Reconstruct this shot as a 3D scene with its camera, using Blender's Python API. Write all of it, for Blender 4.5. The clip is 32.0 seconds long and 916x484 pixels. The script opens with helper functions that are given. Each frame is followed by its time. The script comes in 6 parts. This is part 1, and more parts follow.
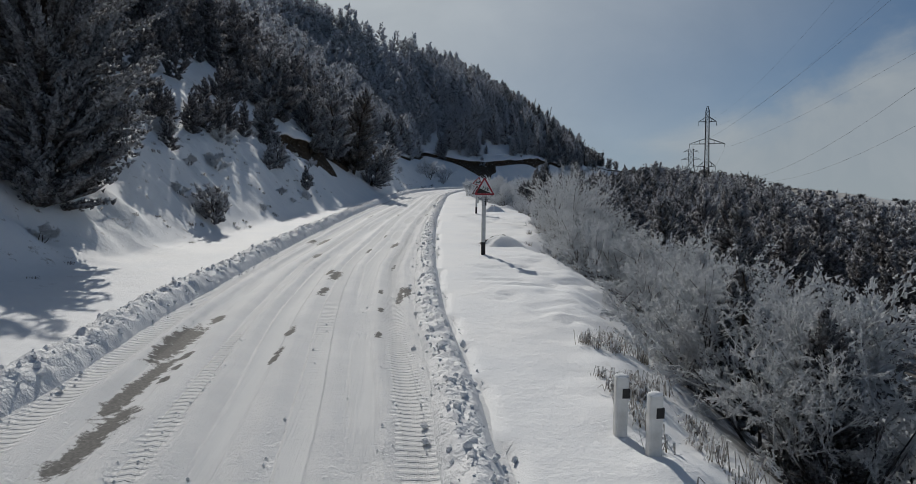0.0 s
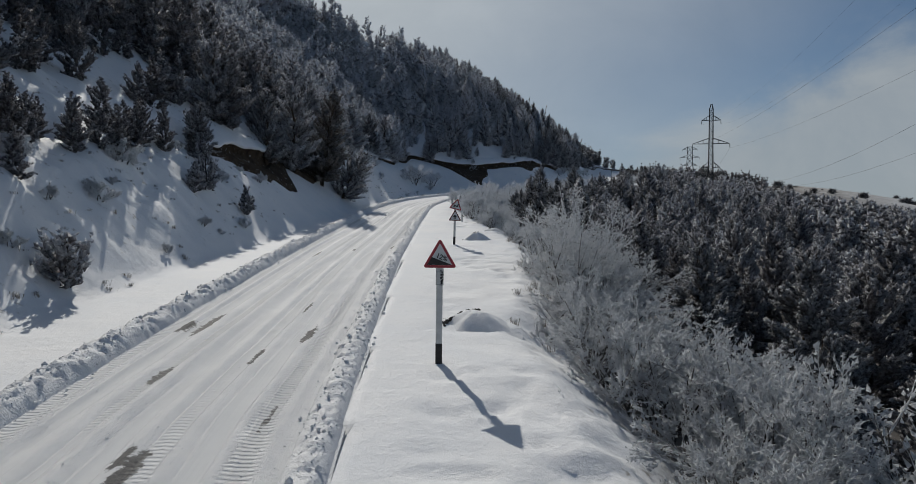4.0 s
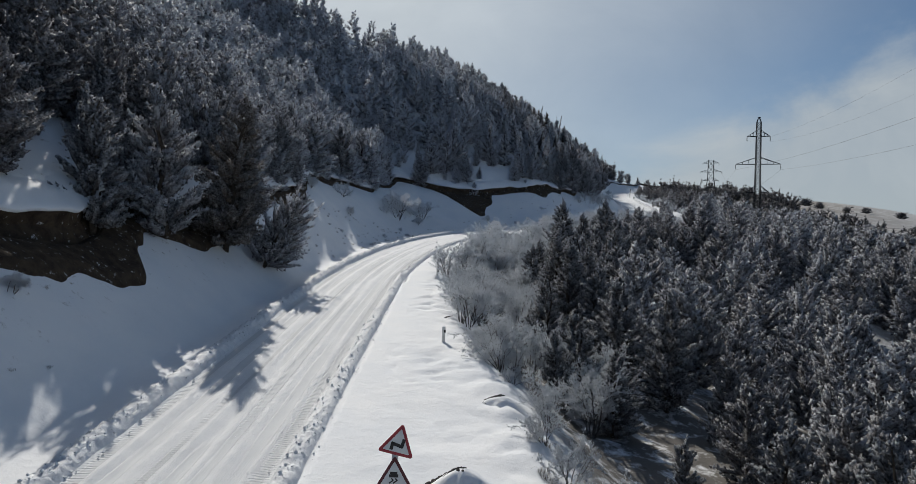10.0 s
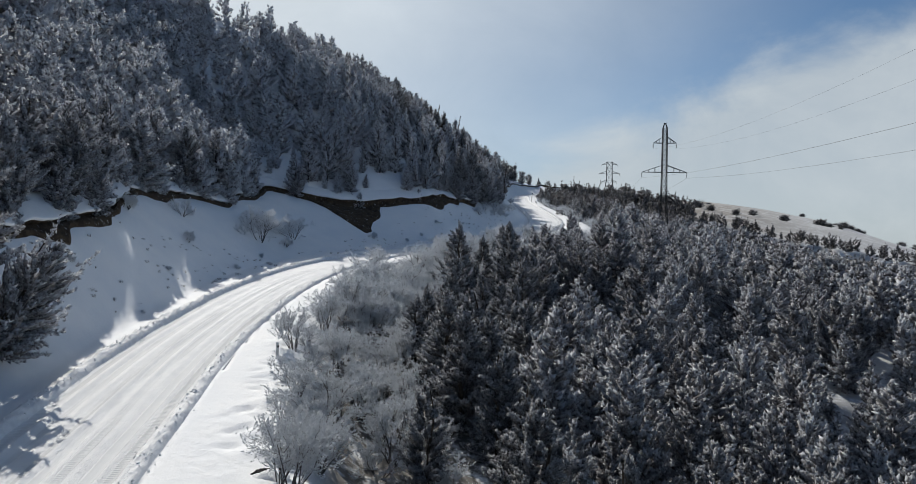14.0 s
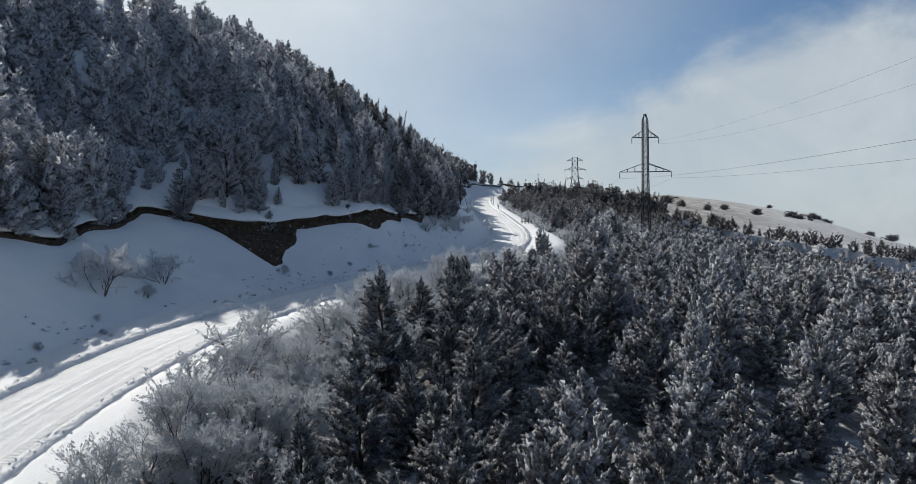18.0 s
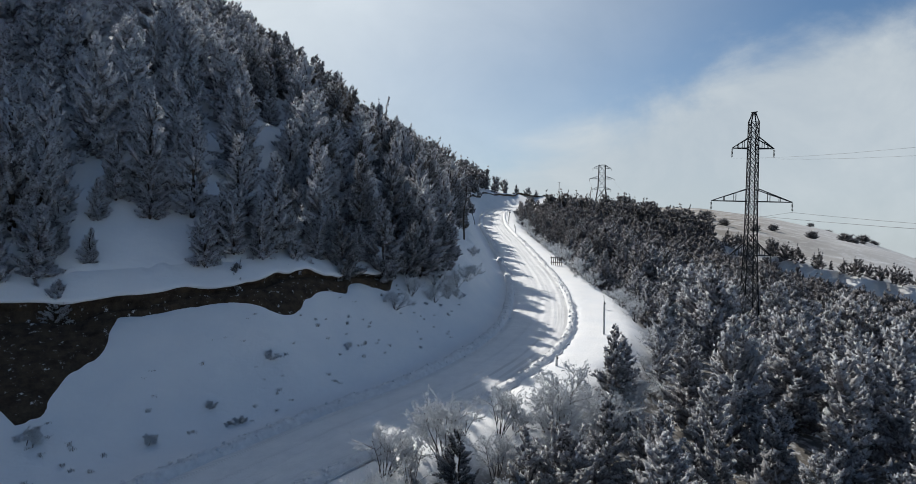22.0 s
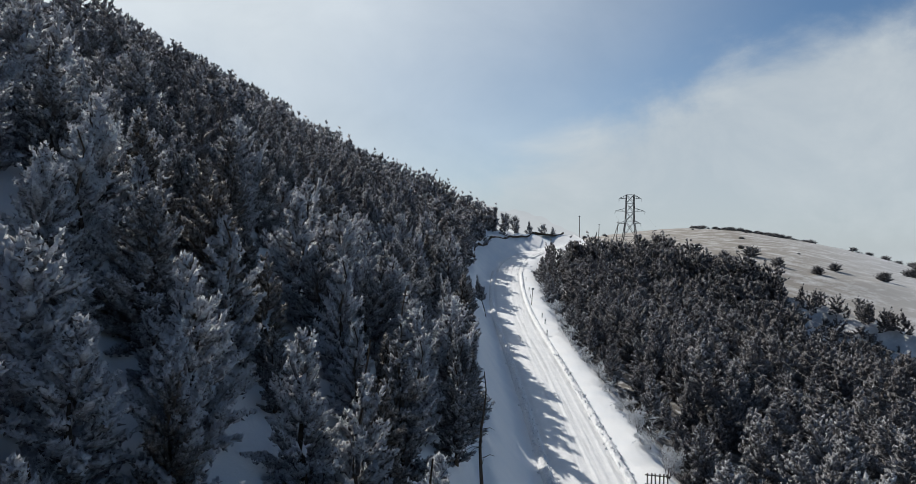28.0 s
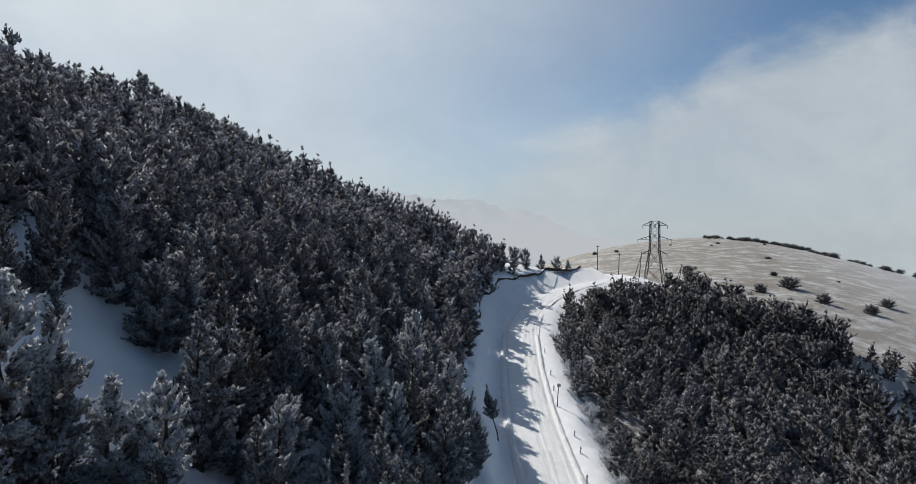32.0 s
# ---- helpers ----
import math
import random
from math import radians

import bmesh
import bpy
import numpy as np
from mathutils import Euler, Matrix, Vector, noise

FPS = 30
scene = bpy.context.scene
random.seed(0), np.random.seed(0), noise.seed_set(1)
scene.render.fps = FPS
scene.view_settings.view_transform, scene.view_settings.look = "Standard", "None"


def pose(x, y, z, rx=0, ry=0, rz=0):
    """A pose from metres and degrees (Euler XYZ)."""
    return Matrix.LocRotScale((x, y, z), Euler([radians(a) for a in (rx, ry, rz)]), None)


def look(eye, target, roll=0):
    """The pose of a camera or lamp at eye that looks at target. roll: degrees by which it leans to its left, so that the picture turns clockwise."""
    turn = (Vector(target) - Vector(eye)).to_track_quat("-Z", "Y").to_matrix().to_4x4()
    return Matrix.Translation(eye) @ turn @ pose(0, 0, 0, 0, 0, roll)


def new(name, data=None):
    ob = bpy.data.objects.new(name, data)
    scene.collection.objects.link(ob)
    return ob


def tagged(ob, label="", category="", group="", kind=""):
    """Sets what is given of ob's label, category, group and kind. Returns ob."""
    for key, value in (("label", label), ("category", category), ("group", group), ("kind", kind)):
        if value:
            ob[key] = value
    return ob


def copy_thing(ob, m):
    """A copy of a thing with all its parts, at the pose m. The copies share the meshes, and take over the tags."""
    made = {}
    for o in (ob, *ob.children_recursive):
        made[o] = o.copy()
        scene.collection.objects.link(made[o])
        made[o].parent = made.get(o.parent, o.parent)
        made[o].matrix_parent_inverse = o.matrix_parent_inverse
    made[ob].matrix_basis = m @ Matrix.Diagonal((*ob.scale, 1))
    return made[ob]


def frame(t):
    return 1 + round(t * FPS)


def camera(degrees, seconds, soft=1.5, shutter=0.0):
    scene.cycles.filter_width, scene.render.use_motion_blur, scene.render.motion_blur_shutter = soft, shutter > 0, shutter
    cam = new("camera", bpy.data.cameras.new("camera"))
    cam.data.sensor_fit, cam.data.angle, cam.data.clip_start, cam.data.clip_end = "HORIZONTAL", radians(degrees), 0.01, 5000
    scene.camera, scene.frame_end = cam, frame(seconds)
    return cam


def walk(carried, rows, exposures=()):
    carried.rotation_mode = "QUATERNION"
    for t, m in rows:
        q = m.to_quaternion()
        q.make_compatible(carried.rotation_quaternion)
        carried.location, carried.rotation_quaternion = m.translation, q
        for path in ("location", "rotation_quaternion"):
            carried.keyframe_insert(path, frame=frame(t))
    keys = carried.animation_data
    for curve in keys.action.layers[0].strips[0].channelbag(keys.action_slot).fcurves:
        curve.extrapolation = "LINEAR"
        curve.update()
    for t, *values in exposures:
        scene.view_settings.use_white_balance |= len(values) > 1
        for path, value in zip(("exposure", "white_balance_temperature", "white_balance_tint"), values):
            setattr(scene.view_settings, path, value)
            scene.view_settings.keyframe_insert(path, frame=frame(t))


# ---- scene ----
cam = camera(70.4, 32.0, 0.5)
METRES, EYE, TILT, LEAN, TURN = 200.0, 3.825, 0.0, 0.0, 0.0
ROWS = [
    (0.0, 0.0, 0.0, 0.0, 0.0, -0.1, -0.95),
    (0.5, 0.0011, 0.0058, 0.0011, -0.17, -0.12, -0.61),
    (1.0, 0.0024, 0.0126, 0.0029, -0.2, -0.16, -0.31),
    (1.5, 0.0034, 0.0188, 0.0047, -0.24, -0.2, -0.15),
    (2.0, 0.0042, 0.0254, 0.0066, -0.28, -0.25, -0.15),
    (2.5, 0.005, 0.0313, 0.0084, -0.28, -0.29, -0.21),
    (3.0, 0.0059, 0.0376, 0.0108, -0.26, -0.34, -0.35),
    (3.5, 0.0065, 0.0436, 0.0124, -0.31, -0.37, -0.5),
    (5.5, 0.0084, 0.0792, 0.0164, -0.45, -0.3, -0.89),
    (6.0, 0.009, 0.0908, 0.0186, -0.44, -0.22, -0.89),
    (6.5, 0.0096, 0.102, 0.0208, -0.38, -0.17, -0.91),
    (7.0, 0.01, 0.1144, 0.0238, -0.33, -0.11, -1.0),
    (7.5, 0.0104, 0.126, 0.027, -0.3, -0.06, -1.09),
    (8.0, 0.0109, 0.1386, 0.0304, -0.24, -0.03, -1.15),
    (8.5, 0.0114, 0.1503, 0.0337, -0.2, 0.03, -1.26),
    (9.0, 0.0122, 0.1632, 0.0382, -0.14, 0.09, -1.35),
    (9.5, 0.013, 0.1753, 0.0423, -0.05, 0.09, -1.29),
    (10.0, 0.0138, 0.1887, 0.0464, -0.03, 0.12, -1.33),
    (10.5, 0.0147, 0.2009, 0.0495, 0.0, 0.09, -1.3),
    (11.0, 0.0163, 0.2132, 0.0521, 0.02, 0.07, -1.32),
    (11.5, 0.0182, 0.2234, 0.0541, -0.06, 0.07, -1.31),
    (12.0, 0.0204, 0.2331, 0.0563, -1.69, 0.05, -1.3),
    (12.5, 0.0224, 0.2414, 0.0583, -3.93, 0.06, -1.33),
    (13.0, 0.0247, 0.2497, 0.0611, -5.76, -0.01, -1.28),
    (13.5, 0.0267, 0.2571, 0.0637, -7.15, -0.05, -1.21),
    (14.0, 0.0287, 0.2643, 0.0663, -8.6, -0.15, -1.1),
    (14.5, 0.0307, 0.2707, 0.0685, -9.68, -0.25, -0.95),
    (16.5, 0.0427, 0.3101, 0.077, -11.48, -0.51, -0.01),
    (17.0, 0.0482, 0.328, 0.079, -11.59, -0.48, 0.29),
    (17.5, 0.0539, 0.3479, 0.0818, -11.66, -0.45, 0.51),
    (18.0, 0.0608, 0.3724, 0.0855, -11.68, -0.42, 0.65),
    (18.5, 0.0675, 0.3967, 0.0888, -11.68, -0.35, 0.72),
    (19.0, 0.075, 0.4241, 0.0921, -11.58, -0.3, 0.66),
    (19.5, 0.0816, 0.4503, 0.0954, -11.46, -0.29, 0.44),
    (20.0, 0.0886, 0.4786, 0.0993, -11.34, -0.26, 0.13),
    (20.5, 0.0946, 0.5048, 0.1031, -11.21, -0.26, -0.2),
    (21.0, 0.1003, 0.5319, 0.1076, -11.11, -0.32, -0.58),
    (21.5, 0.1044, 0.5547, 0.1125, -11.0, -0.41, -0.97),
    (22.0, 0.1083, 0.5775, 0.119, -10.86, -0.5, -1.37),
    (22.5, 0.1114, 0.5971, 0.1252, -10.78, -0.54, -1.68),
    (23.0, 0.1145, 0.6171, 0.1319, -10.73, -0.58, -1.86),
    (23.5, 0.1173, 0.6345, 0.1381, -10.64, -0.55, -1.96),
    (24.0, 0.12, 0.653, 0.144, -10.67, -0.48, -1.96),
    (24.5, 0.123, 0.6705, 0.1482, -10.7, -0.35, -1.83),
    (25.0, 0.1269, 0.6914, 0.1537, -10.79, -0.22, -1.65),
    (25.5, 0.1309, 0.7117, 0.1595, -10.85, -0.13, -1.44),
    (27.5, 0.1444, 0.7852, 0.1856, -10.86, -0.04, -0.83),
    (28.0, 0.1478, 0.8055, 0.1929, -10.89, -0.05, -0.78),
    (28.5, 0.1511, 0.8237, 0.2, -10.9, -0.05, -0.7),
    (29.0, 0.1545, 0.843, 0.208, -10.91, -0.12, -0.7),
    (29.5, 0.1574, 0.8602, 0.2151, -10.89, -0.15, -0.7),
    (30.0, 0.1605, 0.8784, 0.2226, -10.89, -0.18, -0.67),
    (30.5, 0.1636, 0.8949, 0.2297, -10.88, -0.2, -0.71),
    (31.0, 0.1669, 0.9125, 0.2373, -10.85, -0.24, -0.74),
    (31.5, 0.1701, 0.9284, 0.2438, -10.82, -0.24, -0.74),
    (32.0, 0.1734, 0.9454, 0.2503, -10.78, -0.25, -0.73),
]
walk(cam, [(t, pose(0, 0, EYE, TILT, LEAN, TURN) @ pose(METRES * x, METRES * y, METRES * z, 90 + pitch, roll, yaw)) for t, x, y, z, yaw, pitch, roll in ROWS],
     [(0, -0.62), (3, -0.60), (6, -0.58), (9, -0.36), (12, -0.02), (14, 0.06), (17, 0.07), (20, 0.14), (26, 0.12), (32, 0.0)])

# ---- world, sun, exposure ----
SUN_AZ, SUN_EL = 18.5, 36.0          # degrees left of +y, and up
sun_dir = Vector((-math.sin(radians(SUN_AZ)) * math.cos(radians(SUN_EL)), math.cos(radians(SUN_AZ)) * math.cos(radians(SUN_EL)), math.sin(radians(SUN_EL))))
sun = new("sun", bpy.data.lights.new("sun", "SUN"))
sun.data.energy, sun.data.angle, sun.data.color = 4.7, radians(0.6), (1.0, 0.955, 0.87)
sun.matrix_world = look(sun_dir * 900, (0, 0, 0))

world = bpy.data.worlds.new("world")
scene.world = world
world.use_nodes = True
wt = world.node_tree
wt.nodes.clear()


def wnode(kind, **kw):
    n = wt.nodes.new(kind)
    for k, v in kw.items():
        n.inputs[k].default_value = v
    return n


def wmath(op, a, b=None, c=None, clamp=False):
    n = wt.nodes.new("ShaderNodeMath")
    n.operation, n.use_clamp = op, clamp
    for i, v in enumerate((a, b, c)):
        if v is None:
            continue
        if isinstance(v, (int, float)):
            n.inputs[i].default_value = v
        else:
            wt.links.new(v, n.inputs[i])
    return n.outputs[0]


sky = wt.nodes.new("ShaderNodeTexSky")
sky.sky_type, sky.sun_disc = "NISHITA", False
sky.sun_elevation, sky.sun_rotation = radians(SUN_EL), radians(-SUN_AZ)
sky.altitude, sky.air_density, sky.dust_density, sky.ozone_density = 1800, 1.0, 1.6, 1.0
coord = wt.nodes.new("ShaderNodeTexCoord")
sep = wt.nodes.new("ShaderNodeSeparateXYZ")
wt.links.new(coord.outputs["Generated"], sep.inputs[0])
wx, wy, wz = sep.outputs
# cloud bank: rises towards the east, torn upper edge
def wrange(v, lo, hi, out_lo, out_hi):
    n = wt.nodes.new("ShaderNodeMapRange")
    n.interpolation_type = "SMOOTHSTEP"
    for k, x in zip((1, 2, 3, 4), (lo, hi, out_lo, out_hi)):
        n.inputs[k].default_value = x
    wt.links.new(v, n.inputs[0])
    return n.outputs[0]


cn = wnode("ShaderNodeTexNoise", Scale=4.6, Detail=10.0, Roughness=0.60, Distortion=0.35)
cmap = wt.nodes.new("ShaderNodeMapping")
cmap.inputs["Scale"].default_value = (1.0, 1.0, 1.5)
wt.links.new(coord.outputs["Generated"], cmap.inputs[0])
wt.links.new(cmap.outputs[0], cn.inputs["Vector"])
azimuth = wmath("ARCTAN2", wx, wy)
edge = wmath("MULTIPLY", wrange(azimuth, 0.10, 0.70, 0.07, 0.285), wrange(azimuth, 1.0, 2.0, 1.0, 0.25))
lift = wmath("MULTIPLY_ADD", cn.outputs["Fac"], 0.24, -0.12)
under = wmath("SUBTRACT", wmath("ADD", edge, lift), wz)
cloud = wmath("MULTIPLY", wrange(under, -0.035, 0.075, 0.0, 1.0), wmath("MULTIPLY_ADD", cn.outputs["Fac"], 0.5, 0.66, clamp=True))
# thin veil round the sun and low haze over the horizon
veil_n = wnode("ShaderNodeTexNoise", Scale=1.9, Detail=7.0, Roughness=0.55, Distortion=0.3)
wt.links.new(cmap.outputs[0], veil_n.inputs["Vector"])
sdot = wt.nodes.new("ShaderNodeVectorMath")
sdot.operation = "DOT_PRODUCT"
wt.links.new(coord.outputs["Generated"], sdot.inputs[0])
sdot.inputs[1].default_value = sun_dir
glow = wmath("POWER", wmath("MAXIMUM", sdot.outputs["Value"], 0.0), 9.0)
sunward = wrange(sdot.outputs["Value"], 0.55, 1.02, 0.0, 1.0)
low_haze = wmath("MULTIPLY", wrange(wz, 0.0, 0.26, 0.55, 0.0), wrange(sdot.outputs["Value"], 0.0, 0.7, 0.15, 1.0))
veil = wmath("ADD", wmath("ADD", sunward, low_haze), wmath("MULTIPLY_ADD", veil_n.outputs["Fac"], 0.45, -0.22), clamp=True)
SKY_GAIN = 0.072
cloud_col = wt.nodes.new("ShaderNodeMix")
cloud_col.data_type = "RGBA"
cloud_col.inputs["A"].default_value = (6.35, 7.1, 7.65, 1)
cloud_col.inputs["B"].default_value = (12.2, 12.9, 13.1, 1)
wt.links.new(wmath("ADD", wmath("MULTIPLY", glow, 0.9), wmath("MULTIPLY_ADD", cn.outputs["Fac"], 0.7, -0.33), clamp=True), cloud_col.inputs["Factor"])
base_sky = wt.nodes.new("ShaderNodeMix")
base_sky.data_type, base_sky.blend_type = "RGBA", "MULTIPLY"
base_sky.inputs["Factor"].default_value = 1.0
base_sky.inputs["B"].default_value = (0.80, 0.975, 1.07, 1)
wt.links.new(sky.outputs[0], base_sky.inputs["A"])
m1 = wt.nodes.new("ShaderNodeMix")
m1.data_type = "RGBA"
wt.links.new(wmath("MULTIPLY", veil, 0.85), m1.inputs["Factor"])
wt.links.new(base_sky.outputs["Result"], m1.inputs["A"])
wt.links.new(cloud_col.outputs["Result"], m1.inputs["B"])
m2 = wt.nodes.new("ShaderNodeMix")
m2.data_type = "RGBA"
wt.links.new(wmath("MULTIPLY", cloud, 0.92), m2.inputs["Factor"])
wt.links.new(m1.outputs["Result"], m2.inputs["A"])
wt.links.new(cloud_col.outputs["Result"], m2.inputs["B"])
bg = wnode("ShaderNodeBackground", Strength=SKY_GAIN)
wt.links.new(m2.outputs["Result"], bg.inputs["Color"])
wout = wt.nodes.new("ShaderNodeOutputWorld")
wt.links.new(bg.outputs[0], wout.inputs[0])


# ---- materials ----
def material(name, rough=0.8, spec=0.3, metal=0.0):
    m = bpy.data.materials.new(name)
    m.use_nodes = True
    b = m.node_tree.nodes["Principled BSDF"]
    b.inputs["Roughness"].default_value = rough
    b.inputs["Specular IOR Level"].default_value = spec
    b.inputs["Metallic"].default_value = metal
    return m, m.node_tree, b


def nnode(nt, kind, **kw):
    n = nt.nodes.new(kind)
    for k, v in kw.items():
        n.inputs[k].default_value = v
    return n


def ramp(nt, fac, stops):
    r = nt.nodes.new("ShaderNodeValToRGB")
    el = r.color_ramp.elements
    while len(el) < len(stops):
        el.new(0.5)
    for e, (p, c) in zip(el, stops):
        e.position, e.color = p, (*c, 1)
    nt.links.new(fac, r.inputs[0])
    return r.outputs[0]


def mixc(nt, fac, a, b):
    n = nt.nodes.new("ShaderNodeMix")
    n.data_type = "RGBA"
    for key, v in (("Factor", fac), ("A", a), ("B", b)):
        if isinstance(v, float):
            n.inputs[key].default_value = v
        elif isinstance(v, tuple):
            n.inputs[key].default_value = (*v, 1)
        else:
            nt.links.new(v, n.inputs[key])
    return n.outputs["Result"]


def nmath(nt, op, a, b=None, clamp=False):
    n = nt.nodes.new("ShaderNodeMath")
    n.operation, n.use_clamp = op, clamp
    for i, v in enumerate((a, b)):
        if v is None:
            continue
        if isinstance(v, (int, float)):
            n.inputs[i].default_value = v
        else:
            nt.links.new(v, n.inputs[i])
    return n.outputs[0]


def objnoise(nt, scale, detail=4.0, rough=0.55):
    c = nt.nodes.new("ShaderNodeTexCoord")
    n = nnode(nt, "ShaderNodeTexNoise", Scale=scale, Detail=detail, Roughness=rough)
    nt.links.new(c.outputs["Object"], n.inputs["Vector"])
    return n.outputs["Fac"]


def bump(nt, b, height, strength=0.4, dist=0.05):
    n = nnode(nt, "ShaderNodeBump", Strength=strength, Distance=dist)
    nt.links.new(height, n.inputs["Height"])
    nt.links.new(n.outputs[0], b.inputs["Normal"])
    return n


def attr(nt, name):
    a = nt.nodes.new("ShaderNodeAttribute")
    a.attribute_name = name
    return a.outputs["Fac"]


def simple(name, col, col2, scale=8.0, rough=0.8, spec=0.3, metal=0.0, bstr=0.3, bdist=0.01):
    m, nt, b = material(name, rough, spec, metal)
    f = objnoise(nt, scale, 5.0)
    nt.links.new(ramp(nt, f, [(0.3, col), (0.7, col2)]), b.inputs["Base Color"])
    bump(nt, b, objnoise(nt, scale * 6), bstr, bdist)
    return m


def snow_material():
    m, nt, b = material("snow", 0.75, 0.15)
    big = objnoise(nt, 0.35, 4)
    col = ramp(nt, big, [(0.3, (0.725, 0.745, 0.775)), (0.7, (0.795, 0.80, 0.81))])
    grass = ramp(nt, objnoise(nt, 1.7, 9, 0.7), [(0.60, (0, 0, 0)), (0.68, (1, 1, 1))])
    g = nmath(nt, "MULTIPLY", attr(nt, "grass"), grass)
    col = mixc(nt, g, col, (0.17, 0.135, 0.09))
    # ground darkened to brown in patches beyond the right-hand brink
    dark_floor = nmath(nt, "MULTIPLY", attr(nt, "dark_floor"), ramp(nt, objnoise(nt, 0.9, 9, 0.72), [(0.36, (0, 0, 0)), (0.50, (1, 1, 1))]))
    col = mixc(nt, nmath(nt, "MULTIPLY", dark_floor, 0.9), col, (0.07, 0.058, 0.045))
    thin = nmath(nt, "MULTIPLY", attr(nt, "thin"), ramp(nt, objnoise(nt, 0.10, 13, 0.78), [(0.30, (0.2, 0.2, 0.2)), (0.52, (1, 1, 1))]))
    col = mixc(nt, nmath(nt, "MULTIPLY", thin, 0.92), col, (0.205, 0.18, 0.15))
    nt.links.new(col, b.inputs["Base Color"])
    f1, f2 = objnoise(nt, 2.2, 9, 0.68), objnoise(nt, 45.0, 2)
    h = nmath(nt, "ADD", f1, nmath(nt, "MULTIPLY", f2, 0.12))
    bump(nt, b, h, 0.55, 0.10)
    return m


def road_material():
    m, nt, b = material("packed_snow", 0.78, 0.12)
    big = objnoise(nt, 0.9, 7, 0.65)
    col = ramp(nt, big, [(0.3, (0.71, 0.72, 0.74)), (0.65, (0.80, 0.805, 0.815))])
    uv = nt.nodes.new("ShaderNodeUVMap")
    uv.uv_map = "lane"
    streak_map = nt.nodes.new("ShaderNodeMapping")
    streak_map.inputs["Scale"].default_value = (0.22, 16.0, 1.0)
    nt.links.new(uv.outputs[0], streak_map.inputs[0])
    streak = nnode(nt, "ShaderNodeTexNoise", Scale=1.0, Detail=8.0, Roughness=0.7)
    nt.links.new(streak_map.outputs[0], streak.inputs["Vector"])
    # packed wheel tracks: grey and smooth, broken up along their length
    edge = nmath(nt, "ADD", attr(nt, "track"), nmath(nt, "MULTIPLY", nmath(nt, "SUBTRACT", streak.outputs["Fac"], 0.5), 0.3))
    rut = ramp(nt, edge, [(0.36, (0, 0, 0)), (0.52, (1, 1, 1))])
    col = mixc(nt, nmath(nt, "MULTIPLY", rut, 0.62), col, (0.53, 0.54, 0.555))
    col = mixc(nt, ramp(nt, streak.outputs["Fac"], [(0.58, (0, 0, 0)), (0.70, (0.28, 0.28, 0.28))]), col, (0.50, 0.51, 0.525))
    speck = ramp(nt, objnoise(nt, 9.0, 9, 0.75), [(0.66, (0, 0, 0)), (0.74, (1, 1, 1))])
    col = mixc(nt, nmath(nt, "MULTIPLY", speck, 0.35), col, (0.36, 0.355, 0.35))
    w = nmath(nt, "ADD", nmath(nt, "MULTIPLY", attr(nt, "worn"), 0.95), nmath(nt, "MULTIPLY", nmath(nt, "SUBTRACT", objnoise(nt, 4.5, 9, 0.72), 0.5), 2.0))
    worn = nmath(nt, "MULTIPLY", ramp(nt, w, [(0.50, (0, 0, 0)), (0.68, (1, 1, 1))]), ramp(nt, attr(nt, "worn"), [(0.06, (0, 0, 0)), (0.16, (1, 1, 1))]))
    asph = ramp(nt, objnoise(nt, 22.0, 4), [(0.3, (0.035, 0.033, 0.032)), (0.7, (0.12, 0.115, 0.11))])
    col = mixc(nt, nmath(nt, "MULTIPLY", worn, 0.9), col, asph)
    # tyre tread: slanted bars across the groove
    sp = nt.nodes.new("ShaderNodeSeparateXYZ")
    nt.links.new(uv.outputs[0], sp.inputs[0])
    ch = nmath(nt, "ADD", nmath(nt, "MULTIPLY", sp.outputs[0], 42.0), nmath(nt, "MULTIPLY", nmath(nt, "ABSOLUTE", attr(nt, "groove")), 4.0))
    bars = nmath(nt, "ADD", nmath(nt, "MULTIPLY", nmath(nt, "SINE", ch), 1.6), 0.5, True)
    tread = nmath(nt, "MULTIPLY", bars, attr(nt, "tread"))
    col = mixc(nt, nmath(nt, "MULTIPLY", tread, 0.28), col, (0.52, 0.53, 0.55))
    nt.links.new(col, b.inputs["Base Color"])
    loose = nmath(nt, "MULTIPLY", objnoise(nt, 13.0, 6, 0.75), nmath(nt, "SUBTRACT", 1.0, rut))
    h = nmath(nt, "ADD", nmath(nt, "MULTIPLY", tread, -0.8), nmath(nt, "ADD", nmath(nt, "MULTIPLY", loose, 0.9), nmath(nt, "MULTIPLY", streak.outputs["Fac"], 0.3)))
    bump(nt, b, h, 0.8, 0.07)
    return m


